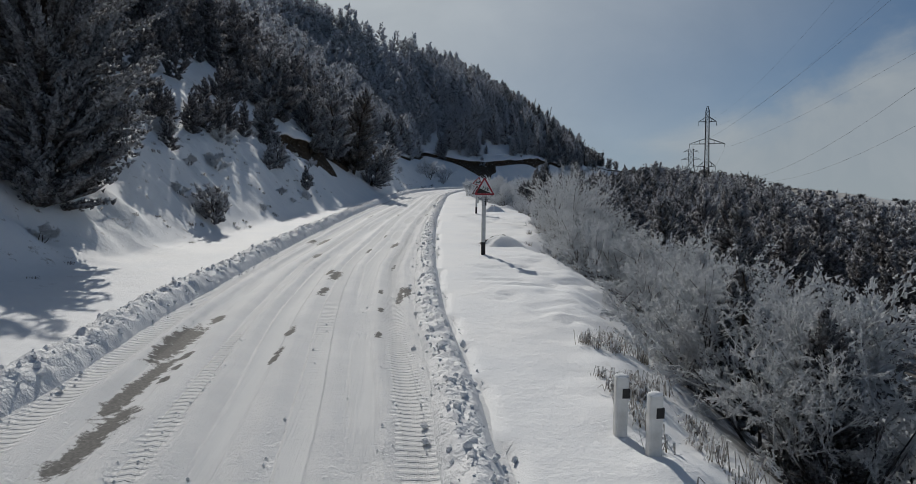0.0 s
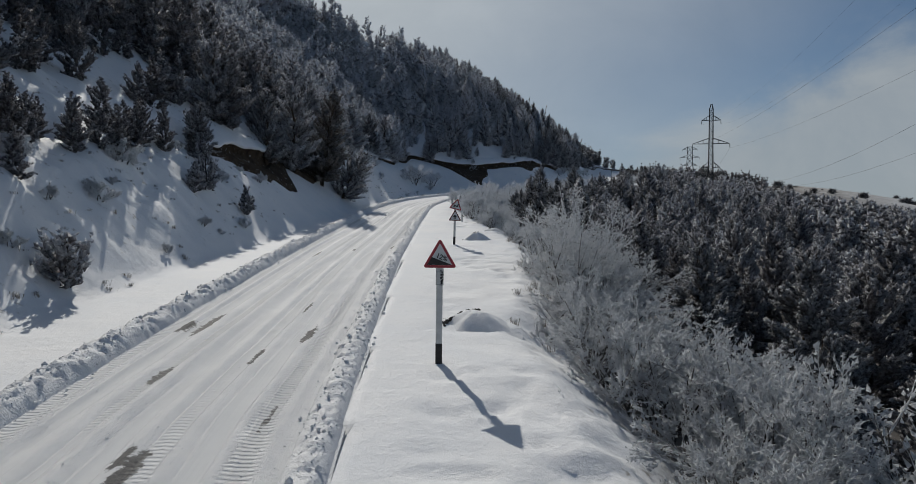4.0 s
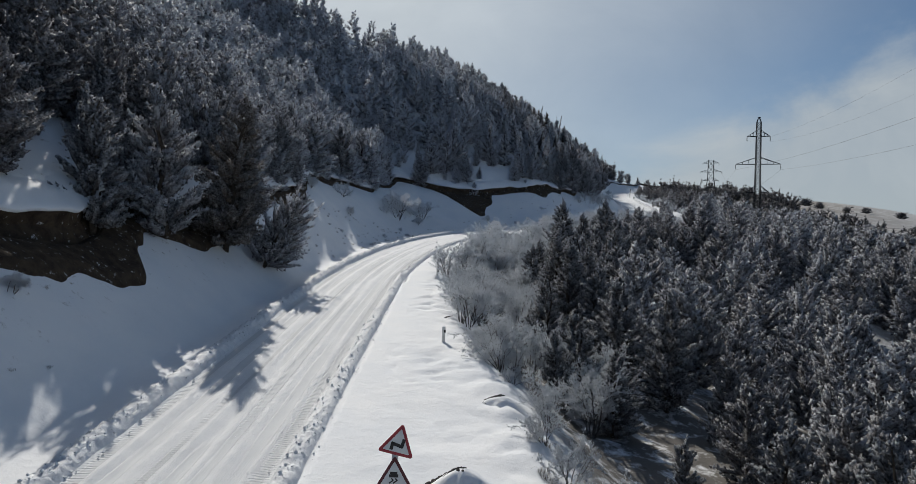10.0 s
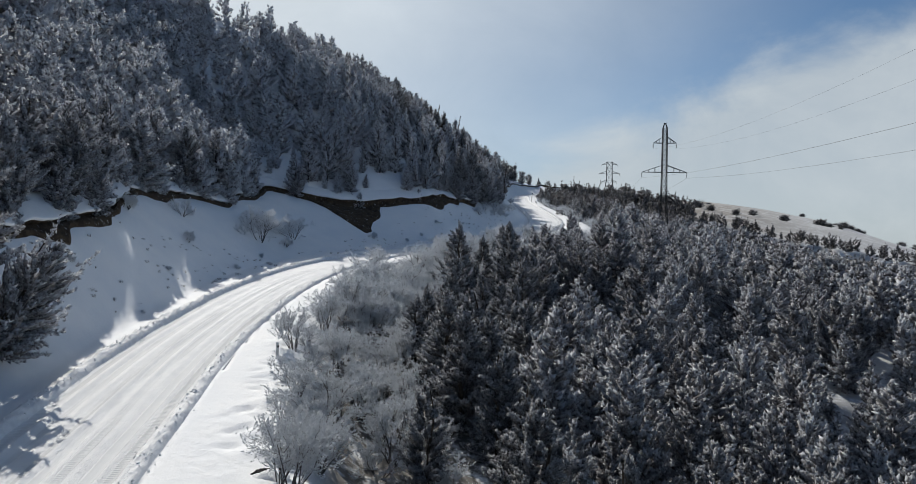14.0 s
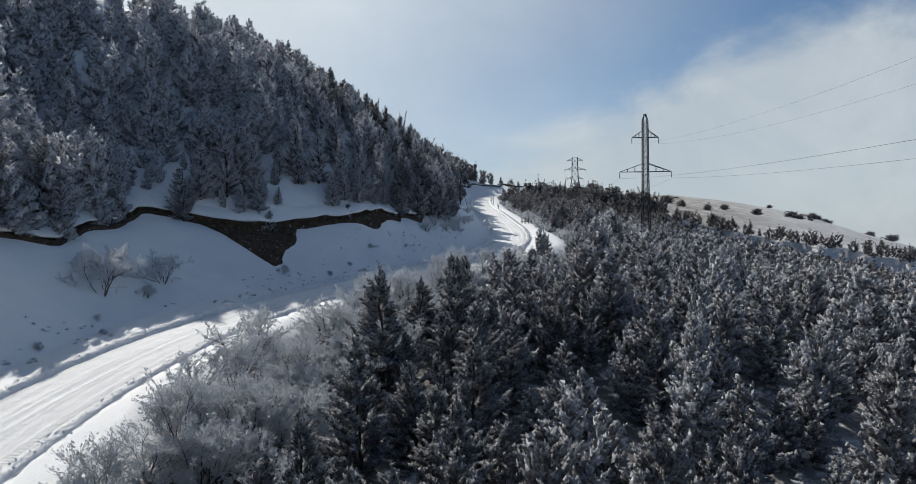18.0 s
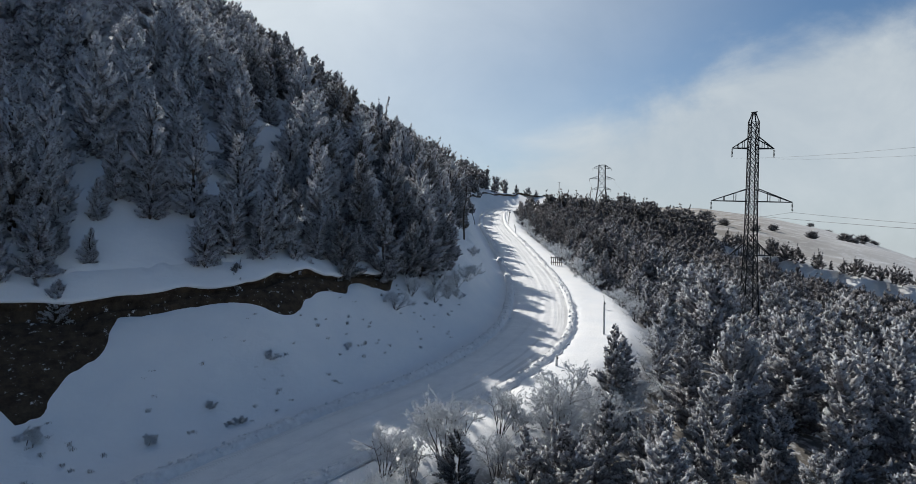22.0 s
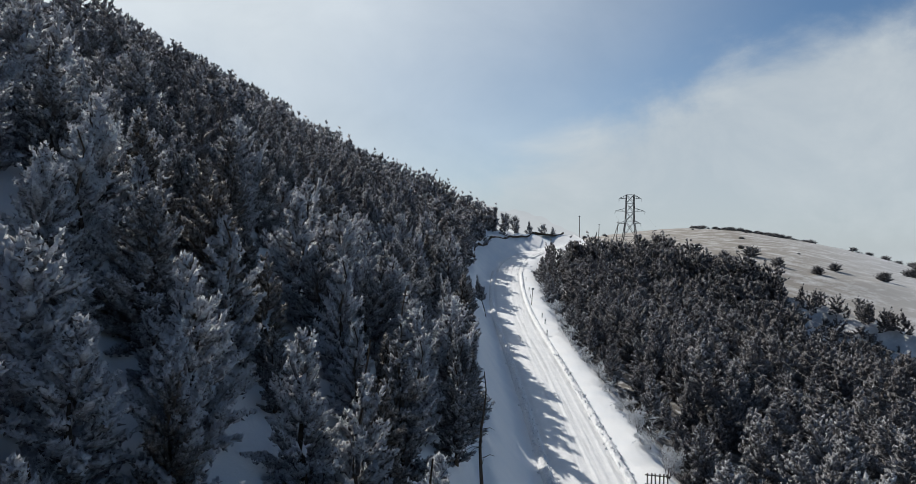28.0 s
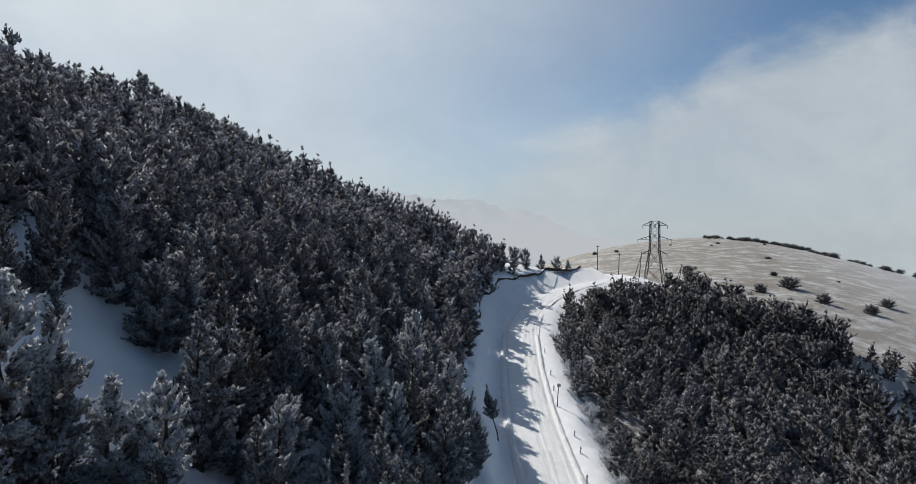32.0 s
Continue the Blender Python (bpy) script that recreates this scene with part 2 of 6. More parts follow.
def foliage_material(name, dark, mid, frost, amount, through_light=0.25, grain=6.5):
    """Needles or twigs; rime settles in specks, thickest towards the tips."""
    m, nt, b = material(name, 0.8, 0.15)
    geo = nt.nodes.new("ShaderNodeNewGeometry")
    rnd = geo.outputs["Random Per Island"]
    base = ramp(nt, rnd, [(0.0, dark), (1.0, mid)])
    speck = objnoise(nt, grain, 5.0, 0.80)
    cover = nmath(nt, "ADD", speck, nmath(nt, "MULTIPLY", attr(nt, "frost"), 0.52 * amount))
    f = ramp(nt, cover, [(0.52, (0, 0, 0)), (0.92, (1, 1, 1))])
    col = mixc(nt, f, base, frost)
    nt.links.new(col, b.inputs["Base Color"])
    bump(nt, b, speck, 0.9, 0.12)
    tr = nt.nodes.new("ShaderNodeBsdfTranslucent")
    nt.links.new(col, tr.inputs["Color"])
    mx = nnode(nt, "ShaderNodeMixShader", Fac=through_light)
    nt.links.new(b.outputs[0], mx.inputs[1])
    nt.links.new(tr.outputs[0], mx.inputs[2])
    nt.links.new(mx.outputs[0], nt.nodes["Material Output"].inputs["Surface"])
    return m


SNOW = snow_material()
ROAD = road_material()
CLOD = simple("ploughed_snow", (0.62, 0.63, 0.655), (0.78, 0.79, 0.805), 3.0, 0.7, 0.2, 0, 0.7, 0.06)
def earth_material():
    m, nt, b = material("bare_earth", 0.95, 0.1)
    col = ramp(nt, objnoise(nt, 1.6, 8, 0.65), [(0.3, (0.028, 0.021, 0.017)), (0.7, (0.095, 0.07, 0.048))])
    dust = ramp(nt, objnoise(nt, 2.6, 9, 0.72), [(0.60, (0, 0, 0)), (0.66, (1, 1, 1))])
    nt.links.new(mixc(nt, nmath(nt, "MULTIPLY", dust, 0.8), col, (0.75, 0.76, 0.78)), b.inputs["Base Color"])
    bump(nt, b, objnoise(nt, 7.0, 6, 0.7), 1.0, 0.12)
    return m


EARTH = earth_material()
# rime amount set high, partly to paint in glare on the hillside
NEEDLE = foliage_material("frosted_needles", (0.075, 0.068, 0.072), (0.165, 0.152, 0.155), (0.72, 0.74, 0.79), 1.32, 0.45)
NEEDLE_DARK = foliage_material("dark_needles", (0.055, 0.049, 0.050), (0.13, 0.118, 0.118), (0.64, 0.665, 0.71), 0.95, 0.38)
NEEDLE_BROWN = foliage_material("rusty_needles", (0.055, 0.044, 0.036), (0.12, 0.096, 0.078), (0.58, 0.57, 0.58), 0.7, 0.35)
TWIG = foliage_material("rimed_twigs", (0.055, 0.050, 0.047), (0.13, 0.12, 0.115), (0.80, 0.82, 0.85), 1.7, 0.4, 14.0)
BARK = simple("bark", (0.035, 0.028, 0.023), (0.10, 0.08, 0.065), 6.0, 0.95, 0.1, 0, 0.8, 0.03)
CONCRETE_W = simple("whitewashed_concrete", (0.52, 0.52, 0.51), (0.70, 0.70, 0.69), 5.0, 0.85)
BLACK = simple("black_paint", (0.012, 0.012, 0.013), (0.03, 0.03, 0.032), 9.0, 0.6)
GREYPOST = simple("painted_post", (0.36, 0.37, 0.38), (0.52, 0.53, 0.53), 4.0, 0.7)
REDPAINT = simple("red_sign_border", (0.20, 0.012, 0.022), (0.29, 0.022, 0.035), 6.0, 0.5, 0.4)
SIGNWHITE = simple("sign_face", (0.44, 0.46, 0.48), (0.54, 0.56, 0.57), 5.0, 0.5, 0.4)
BACKMETAL = simple("galvanised_back", (0.25, 0.26, 0.27), (0.40, 0.41, 0.42), 5.0, 0.5, 0.5, 0.6)
STEEL = simple("dark_lattice_steel", (0.020, 0.022, 0.025), (0.045, 0.048, 0.052), 3.0, 0.85, 0.15, 0.0)
WIRE = simple("conductor", (0.10, 0.105, 0.11), (0.2, 0.2, 0.21), 3.0, 0.75, 0.3, 0.2)
GLASS_INS = simple("insulator_glaze", (0.03, 0.035, 0.035), (0.08, 0.09, 0.09), 6.0, 0.7, 0.2)
WOOD = simple("weathered_wood", (0.07, 0.062, 0.055), (0.20, 0.18, 0.16), 4.0, 0.9)
ROCK = simple("dark_rubble", (0.035, 0.033, 0.032), (0.11, 0.10, 0.095), 5.0, 0.95, 0.15, 0, 0.8, 0.04)


# ---- mesh helpers ----
def npmesh(name, verts, faces, mat, attrs=None, smooth=False):
    """verts (n,3), faces (m,3) or (m,4)."""
    verts, faces = np.asarray(verts, dtype=np.float32), np.asarray(faces, dtype=np.int32)
    me = bpy.data.meshes.new(name)
    k = faces.shape[1]
    me.vertices.add(len(verts))
    me.vertices.foreach_set("co", verts.ravel())
    me.loops.add(faces.size)
    me.loops.foreach_set("vertex_index", faces.ravel())
    me.polygons.add(len(faces))
    me.polygons.foreach_set("loop_start", np.arange(0, faces.size, k, dtype=np.int32))
    me.polygons.foreach_set("loop_total", np.full(len(faces), k, dtype=np.int32))
    me.polygons.foreach_set("use_smooth", np.full(len(faces), smooth))
    for key, v in (attrs or {}).items():
        a = me.attributes.new(key, "FLOAT", "POINT")
        a.data.foreach_set("value", np.asarray(v, dtype=np.float32))
    me.update()
    me.validate()
    me.materials.append(mat)
    return me


def part(name, data, material=None, parent=None, label=""):
    """Links a bmesh or mesh as one mesh object, under parent if given."""
    if isinstance(data, bmesh.types.BMesh):
        me = bpy.data.meshes.new(name)
        data.to_mesh(me)
        data.free()
        data = me
    if material and not data.materials:
        data.materials.append(material)
    ob = new(name, data)
    ob.parent = parent
    if label:
        ob["label"] = label
    return ob


def box(bm, sx, sy, sz, m=Matrix(), bevel=0.0):
    r = bmesh.ops.create_cube(bm, size=1.0, matrix=m @ Matrix.Diagonal((sx, sy, sz, 1)))
    if bevel:
        es = list({e for v in r["verts"] for e in v.link_edges})
        bmesh.ops.bevel(bm, geom=es, offset=bevel, segments=2, affect="EDGES", profile=0.6)
    return bm


def bar(bm, a, b, w):
    """A square bar from a to b."""
    a, b = Vector(a), Vector(b)
    d = b - a
    m = Matrix.Translation((a + b) / 2) @ d.to_track_quat("Z", "Y").to_matrix().to_4x4()
    bmesh.ops.create_cube(bm, size=1.0, matrix=m @ Matrix.Diagonal((w, w, d.length, 1)))
    return bm


def tube(bm, pts, radii, n=6, cap=True):
    rings = []
    for i, p in enumerate(pts):
        p = Vector(p)
        d = Vector(pts[min(i + 1, len(pts) - 1)]) - Vector(pts[max(i - 1, 0)])
        q = d.to_track_quat("Z", "Y")
        rings.append([bm.verts.new(p + q @ Vector((radii[i] * math.cos(2 * math.pi * j / n), radii[i] * math.sin(2 * math.pi * j / n), 0))) for j in range(n)])
    for r0, r1 in zip(rings, rings[1:]):
        for j in range(n):
            bm.faces.new((r0[j], r0[(j + 1) % n], r1[(j + 1) % n], r1[j]))
    if cap:
        bm.faces.new(rings[0][::-1])
        bm.faces.new(rings[-1])
    return bm


def hash2(i, j, seed):
    h = (i.astype(np.int64) * 374761393 + j.astype(np.int64) * 668265263 + seed * 1442695041) & 0x7FFFFFFF
    h = ((h ^ (h >> 13)) * 1274126177) & 0x7FFFFFFF
    return ((h ^ (h >> 16)) & 0xFFFF) / 65535.0


def vnoise(x, y, seed=0):
    """Value noise, 0 to 1."""
    i, j = np.floor(x), np.floor(y)
    u, v = x - i, y - j
    u, v = u * u * (3 - 2 * u), v * v * (3 - 2 * v)
    a, b, c, d = hash2(i, j, seed), hash2(i + 1, j, seed), hash2(i, j + 1, seed), hash2(i + 1, j + 1, seed)
    return (a * (1 - u) + b * u) * (1 - v) + (c * (1 - u) + d * u) * v


def fbm(x, y, seed=0, octaves=4):
    r, amp, tot = 0, 1.0, 0
    for o in range(octaves):
        r = r + amp * vnoise(x * 2 ** o + 17.3 * o, y * 2 ** o - 9.1 * o, seed + o)
        tot += amp
        amp *= 0.5
    return r / tot * 2 - 1


def sstep(a, b, x):
    t = np.clip((x - a) / (b - a), 0, 1)
    return t * t * (3 - 2 * t)


def smax(a, b, k):
    h = np.clip(0.5 + 0.5 * (a - b) / k, 0, 1)
    return b * (1 - h) + a * h + k * h * (1 - h)


def smin(a, b, k):
    return -smax(-a, -b, k)


# ---- the plan: the road's centre line ----
CENTRE = [(-1.2, -60), (-1.4, -30), (-1.8, -12), (-2.2, 0), (-2.9, 8), (-3.8, 17), (-4.4, 28), (-4.9, 45), (-5.0, 60), (-5.0, 80), (-4.6, 95), (-2.6, 110), (0.5, 121),
          (5, 130), (12, 139.5), (21, 149), (31, 158.5), (38.3, 168.5), (43, 180), (47, 195), (50.2, 212), (54.3, 235), (57.6, 255), (61.0, 273), (66.3, 295),
          (73, 318), (81, 336), (92, 352), (104, 363), (116, 370), (124, 378), (126, 388), (122, 399), (112, 408), (100, 414), (85, 420)]


def catmull(pts, step=0.5):
    out = []
    for i in range(1, len(pts) - 2):
        p0, p1, p2, p3 = [np.array(p, float) for p in pts[i - 1:i + 3]]
        n = max(2, int(np.linalg.norm(p2 - p1) / step))
        for t in np.arange(n) / n:
            out.append(0.5 * (2 * p1 + (p2 - p0) * t + (2 * p0 - 5 * p1 + 4 * p2 - p3) * t * t + (3 * p1 - p0 - 3 * p2 + p3) * t ** 3))
    return np.array(out)


LINE = catmull(CENTRE)
TAN = np.gradient(LINE, axis=0)
TAN /= np.linalg.norm(TAN, axis=1)[:, None]
NOR = np.stack([TAN[:, 1], -TAN[:, 0]], 1)          # to the right
ARC = np.concatenate([[0], np.cumsum(np.linalg.norm(np.diff(LINE, axis=0), axis=1))])
S0 = float(ARC[np.argmin(np.abs(LINE[:, 1]))])       # arc length where y = 0


def road_z(x, y):
    return 0.51 + 0.107 * np.minimum(y, 372) + 0.02 * np.minimum(x, 115)


def nearest(x, y):
    """Index of the nearest point of the centre line, and the distance to the right of it."""
    x, y = np.asarray(x, float).ravel(), np.asarray(y, float).ravel()
    idx, dist = np.zeros(len(x), int), np.zeros(len(x))
    L = LINE[::2]
    for a in range(0, len(x), 20000):
        d2 = (x[a:a + 20000, None] - L[None, :, 0]) ** 2 + (y[a:a + 20000, None] - L[None, :, 1]) ** 2
        k = d2.argmin(1) * 2
        idx[a:a + 20000], dist[a:a + 20000] = k, np.sqrt(d2.min(1))
    side = (x - LINE[idx, 0]) * NOR[idx, 0] + (y - LINE[idx, 1]) * NOR[idx, 1]
    return idx, np.where(side >= 0, dist, -dist)


def locate(x, y):
    """Distance to the right of the line, y and arc length of its foot point, and the road's height there."""
    x, y = np.asarray(x, float).ravel(), np.asarray(y, float).ravel()
    k, d = nearest(x, y)
    t = np.clip((x - LINE[k, 0]) * TAN[k, 0] + (y - LINE[k, 1]) * TAN[k, 1], -0.8, 0.8)
    px, py = LINE[k, 0] + TAN[k, 0] * t, LINE[k, 1] + TAN[k, 1] * t
    d = np.sign(d) * np.hypot(x - px, y - py)
    return d, py, ARC[k] + t, road_z(px, py)


#       q     toe  ledge height step  slope  cap
BANK = [(-60, 9.0, 16.0, 5.5, 0.3, 0.75, 80), (20, 8.5, 15.0, 5.5, 0.3, 0.75, 80), (40, 7.0, 13.5, 5.8, 0.4, 0.75, 80), (60, 5.4, 12.5, 6.0, 0.9, 0.75, 80),
        (72, 5.0, 11.5, 5.0, 1.9, 0.75, 80), (84, 5.0, 11.0, 4.6, 2.2, 0.69, 70), (95, 5.2, 11.0, 6.3, 0.9, 0.69, 69), (106, 5.5, 11.5, 7.0, 0.8, 0.69, 68),
        (118, 7.0, 16.0, 7.8, 0.7, 0.68, 67), (130, 8.5, 21.0, 8.0, 0.8, 0.68, 65), (139, 8.5, 25.0, 7.6, 0.9, 0.67, 64), (146, 6.0, 17.0, 5.6, 1.6, 0.67, 63),
        (152, 4.8, 11.3, 6.2, 0.8, 0.68, 57), (170, 4.5, 11.4, 5.0, 0.9, 0.70, 48.5), (184, 4.4, 9.5, 5.0, 0.9, 0.68, 41), (215, 4.4, 8.5, 4.6, 0.5, 0.70, 33),
        (250, 4.4, 8.0, 4.2, 0.4, 0.68, 40), (300, 4.4, 8.5, 4.4, 0.6, 0.63, 42), (335, 4.4, 10.0, 4.2, 0.7, 0.58, 23), (362, 4.4, 10.0, 4.0, 0.5, 0.25, 6), (420, 5.0, 10.0, 1.0, 0.2, 0.1, 2)]
#        q   width of the right shoulder
VERGE = [(-60, 5.6), (4, 5.3), (9, 5.5), (14, 6.4), (22, 7.7), (30, 7.7), (38, 8.8), (45, 10.0), (55, 10.2), (65, 9.2), (73, 7.9), (85, 6.6), (94, 5.4), (110, 5.0), (150, 5.0), (160, 6.6),
         (170, 7.6), (182, 7.4), (195, 6.0), (206, 5.6), (240, 5.2), (275, 5.6), (300, 5.4), (360, 6.0)]
BANK_A, VERGE_A = np.array(BANK, float), np.array(VERGE, float)


def bank(q, col):
    return np.interp(q, BANK_A[:, 0], BANK_A[:, col])


def ledge_line(q, arc):
    """Where the torn edge of the turf runs: distance from the road, and its height there."""
    wob = fbm(arc / 7.0, arc * 0 + 3.7, 5, 3)
    dip = 2.4 * np.exp(-((q - 139.5) / 2.5) ** 2) - 3.6 * np.exp(-((q - 129) / 3.0) ** 2)
    return bank(q, 2) + 1.5 * wob + dip, bank(q, 3) + 1.5 * wob + 0.6 * dip


def surface(x, y):
    """Height of the snow, with the road bed cut out."""
    shape = np.shape(x)
    x, y = np.asarray(x, float).ravel(), np.asarray(y, float).ravel()
    d, q, arc, zr = locate(x, y)
    a = -d
    la, lh = ledge_line(q, arc)
    toe, step, slope, cap = bank(q, 1), bank(q, 4), bank(q, 5), bank(q, 6)
    u = np.clip((a - toe) / np.maximum(la - toe, 0.5), 0, 1)
    cut = lh * (0.55 * u + 0.45 * u * u * (3 - 2 * u))
    up = lh + step + slope * (a - la) + 1.6 * fbm(x / 14, y / 14, 31, 3) * sstep(0, 10, a - la)
    up = smin(up, cap + 3 * fbm(x / 30, y / 30, 8, 2), 9.0)
    rise = sstep(0.9, 1.5, a - la)
    left = (cut + 0.12 * fbm(x / 2.2, y / 2.2, 11, 3) * sstep(4.4, 7, a)) * (1 - rise) + up * rise
    left = left + (0.55 * fbm(x / 2.3, y / 1.7, 12, 4) + 0.22 * np.abs(fbm(x / 1.2, y / 1.2, 13, 2))) * sstep(7, 10, a) * sstep(80, 58, q) * sstep(la + 8, la + 4, a) + 0.75 * (0.5 - np.abs(fbm(a / 0.75 + 0.35 * np.sin(q / 2.1), q / 2.6, 18, 3))) * sstep(7.5, 10, a) * sstep(62, 48, q) * sstep(la + 6, la + 2, a)
    w = np.interp(q, VERGE_A[:, 0], VERGE_A[:, 1]) + 0.5 * fbm(arc / 4, arc * 0 + 1.1, 21, 3)
    e = np.maximum(d - w, 0)
    right = -np.where(e < 4.5, 0.72 * e * e / (e + 1.0), 0.72 * 4.5 * 4.5 / 5.5 + 0.22 * (e - 4.5)) + 0.09 * fbm(x / 1.6, y / 1.6, 14, 3) * sstep(4.2, 6, d) + 0.16 * fbm((x + 0.6 * y) / 1.0, (y - 0.6 * x) / 1.0, 17, 4) * sstep(w - 1.6, w + 0.4, d) * (e < 12) + 1.2 * fbm(x / 13, y / 13, 41, 3) * sstep(2, 12, e)
    right = right - 0.13 * sstep(0.60, 0.85, vnoise(x / 0.5, y / 0.4, 15)) * sstep(-0.1, 0.3, fbm(x / 5, y / 5, 16, 2)) * sstep(4.4, 5.5, d) * (e < 3)
    right = np.maximum(right, -36 - 0.02 * e)
    h = np.where(d < 0, left, right)
    h = np.where(np.abs(d) < 3.4, -0.28, h)
    z = zr + h
    # the open hill behind the second pylon
    vx, vy = x - 150, y - 385
    along, across = vx * 0.527 + vy * 0.85, vx * 0.85 - vy * 0.527
    ridge = np.interp(along, (-160, -60, 0, 180, 400, 520, 700, 1200), (-60, 20, 37, 51, 57.5, 54, 24, -120))
    ridge = ridge - np.where(across > 0, 0.0013, 0.0015) * np.minimum(np.abs(across), 170) ** 2 - 0.75 * np.maximum(np.abs(across) - 170, 0) + 2.0 * fbm(x / 45, y / 45, 51, 3)
    far = smax(z, ridge, 6.0)
    z = np.where(np.abs(d) < 9, z, z + (far - z) * sstep(9, 26, np.abs(d)) * np.where(d > 0, 1.0, sstep(352, 366, q)))
    # far off, the land falls away under the mist
    r = np.hypot(x - 60, y - 200)
    z = z + (-240 - z) * sstep(620, 1150, r) + 30 * fbm(x / 260, y / 260, 61, 3) * sstep(700, 1300, r)
    return z.reshape(shape)


def at(x, y):
    return float(surface(np.array([x]), np.array([y]))[0])


# ---- the ground ----
def spread(knots, steps, ends, grow):
    mid = [knots[0]]
    for hi, step in zip(knots[1:], steps):
        mid += list(np.linspace(mid[-1], hi, max(2, round((hi - mid[-1]) / step) + 1))[1:])
    for end, sign in zip(ends, (-1, 1)):
        s, v, ext = steps[0] if sign < 0 else steps[-1], mid[0] if sign < 0 else mid[-1], []
        while sign * (end - v) > 0:
            s *= grow
            v += sign * s
            ext.append(v)
        mid = ext[::-1] + mid if sign < 0 else mid + ext
    return np.array(mid)


def build_ground():
    xs = spread((-24, -8, 7, 66), (0.5, 0.25, 0.8), (-4200, 4200), 1.09)
    ys = spread((-14, 5, 100, 290), (0.5, 0.25, 0.7), (-4200, 4200), 1.09)
    X, Y = np.meshgrid(xs, ys)
    Z = surface(X, Y)
    d, q, _, _ = locate(X, Y)
    a = -d
    V = np.stack([X.ravel(), Y.ravel(), Z.ravel()], 1)
    ny, nx = X.shape
    i = (np.arange(ny - 1)[:, None] * nx + np.arange(nx - 1)[None, :]).ravel()
    F = np.stack([i, i + 1, i + nx + 1, i + nx], 1)
    w = np.interp(q, VERGE_A[:, 0], VERGE_A[:, 1])
    grass = np.where(d > 0, 0.75 * sstep(w - 0.3, w + 1.2, d) * sstep(w + 14, w + 5, d), 0.8 * sstep(6.5, 10, a) * sstep(110, 70, q))
    vx, vy = X.ravel() - 150, Y.ravel() - 385
    along = vx * 0.527 + vy * 0.85
    thin = sstep(-100, -50, along) * np.where(d > 0, sstep(8, 30, d), sstep(360, 368, q) * sstep(5, 20, a)) * (np.hypot(vx, vy) < 900) * (1 - 0.45 * sstep(30, 110, vx * 0.85 - vy * 0.527))
    # where the ground right of the road is darkened
    dark_floor = sstep(w + 1.2, w + 3.2, d) * sstep(w + 60, w + 30, d) * sstep(330, 280, q) * sstep(0, 6, q)
    ob = new("ground", npmesh("ground", V, F, SNOW, {"grass": grass, "thin": thin, "dark_floor": dark_floor}, True))
    tagged(ob, "snow-covered mountainside with a bare windswept hill behind", "ground", kind="structure")


build_ground()


# ---- the road ----
def along_line(s):
    """x, y and the right-hand normal at arc length s past y = 0."""
    s = np.asarray(s, float) + S0
    x, y = np.interp(s, ARC, LINE[:, 0]), np.interp(s, ARC, LINE[:, 1])
    nx, ny = np.interp(s, ARC, NOR[:, 0]), np.interp(s, ARC, NOR[:, 1])
    n = np.hypot(nx, ny)
    return x, y, nx / n, ny / n


def ribbon(name, s, dd, height, mat, attrs, smooth=True):
    """A strip along the road: height(S, D) above the road plane."""
    S, D = np.meshgrid(s, dd, indexing="ij")
    x, y, nx, ny = along_line(s)
    X, Y = x[:, None] + nx[:, None] * D, y[:, None] + ny[:, None] * D
    Z = road_z(x, y)[:, None] + height(S, D)
    V = np.stack([X.ravel(), Y.ravel(), Z.ravel()], 1)
    m = len(dd)
    i = (np.arange(len(s) - 1)[:, None] * m + np.arange(m - 1)[None, :]).ravel()
    F = np.stack([i, i + 1, i + m + 1, i + m], 1)[:, ::-1][:, [3, 0, 1, 2]]
    return npmesh(name, V, F, mat, {k: f(S, D).ravel() for k, f in attrs.items()}, smooth), S.ravel(), D.ravel()


#         lane offset, groove depth, half width, tread
TRACKS = [(-2.62, 0.05, 0.19, 1.0), (-1.55, 0.045, 0.24, 0.0), (-0.72, 0.022, 0.12, 0.8), (-0.05, 0.045, 0.22, 0.0), (0.85, 0.018, 0.20, 0.3), (1.78, 0.022, 0.26, 0.0), (2.42, 0.05, 0.19, 1.0)]
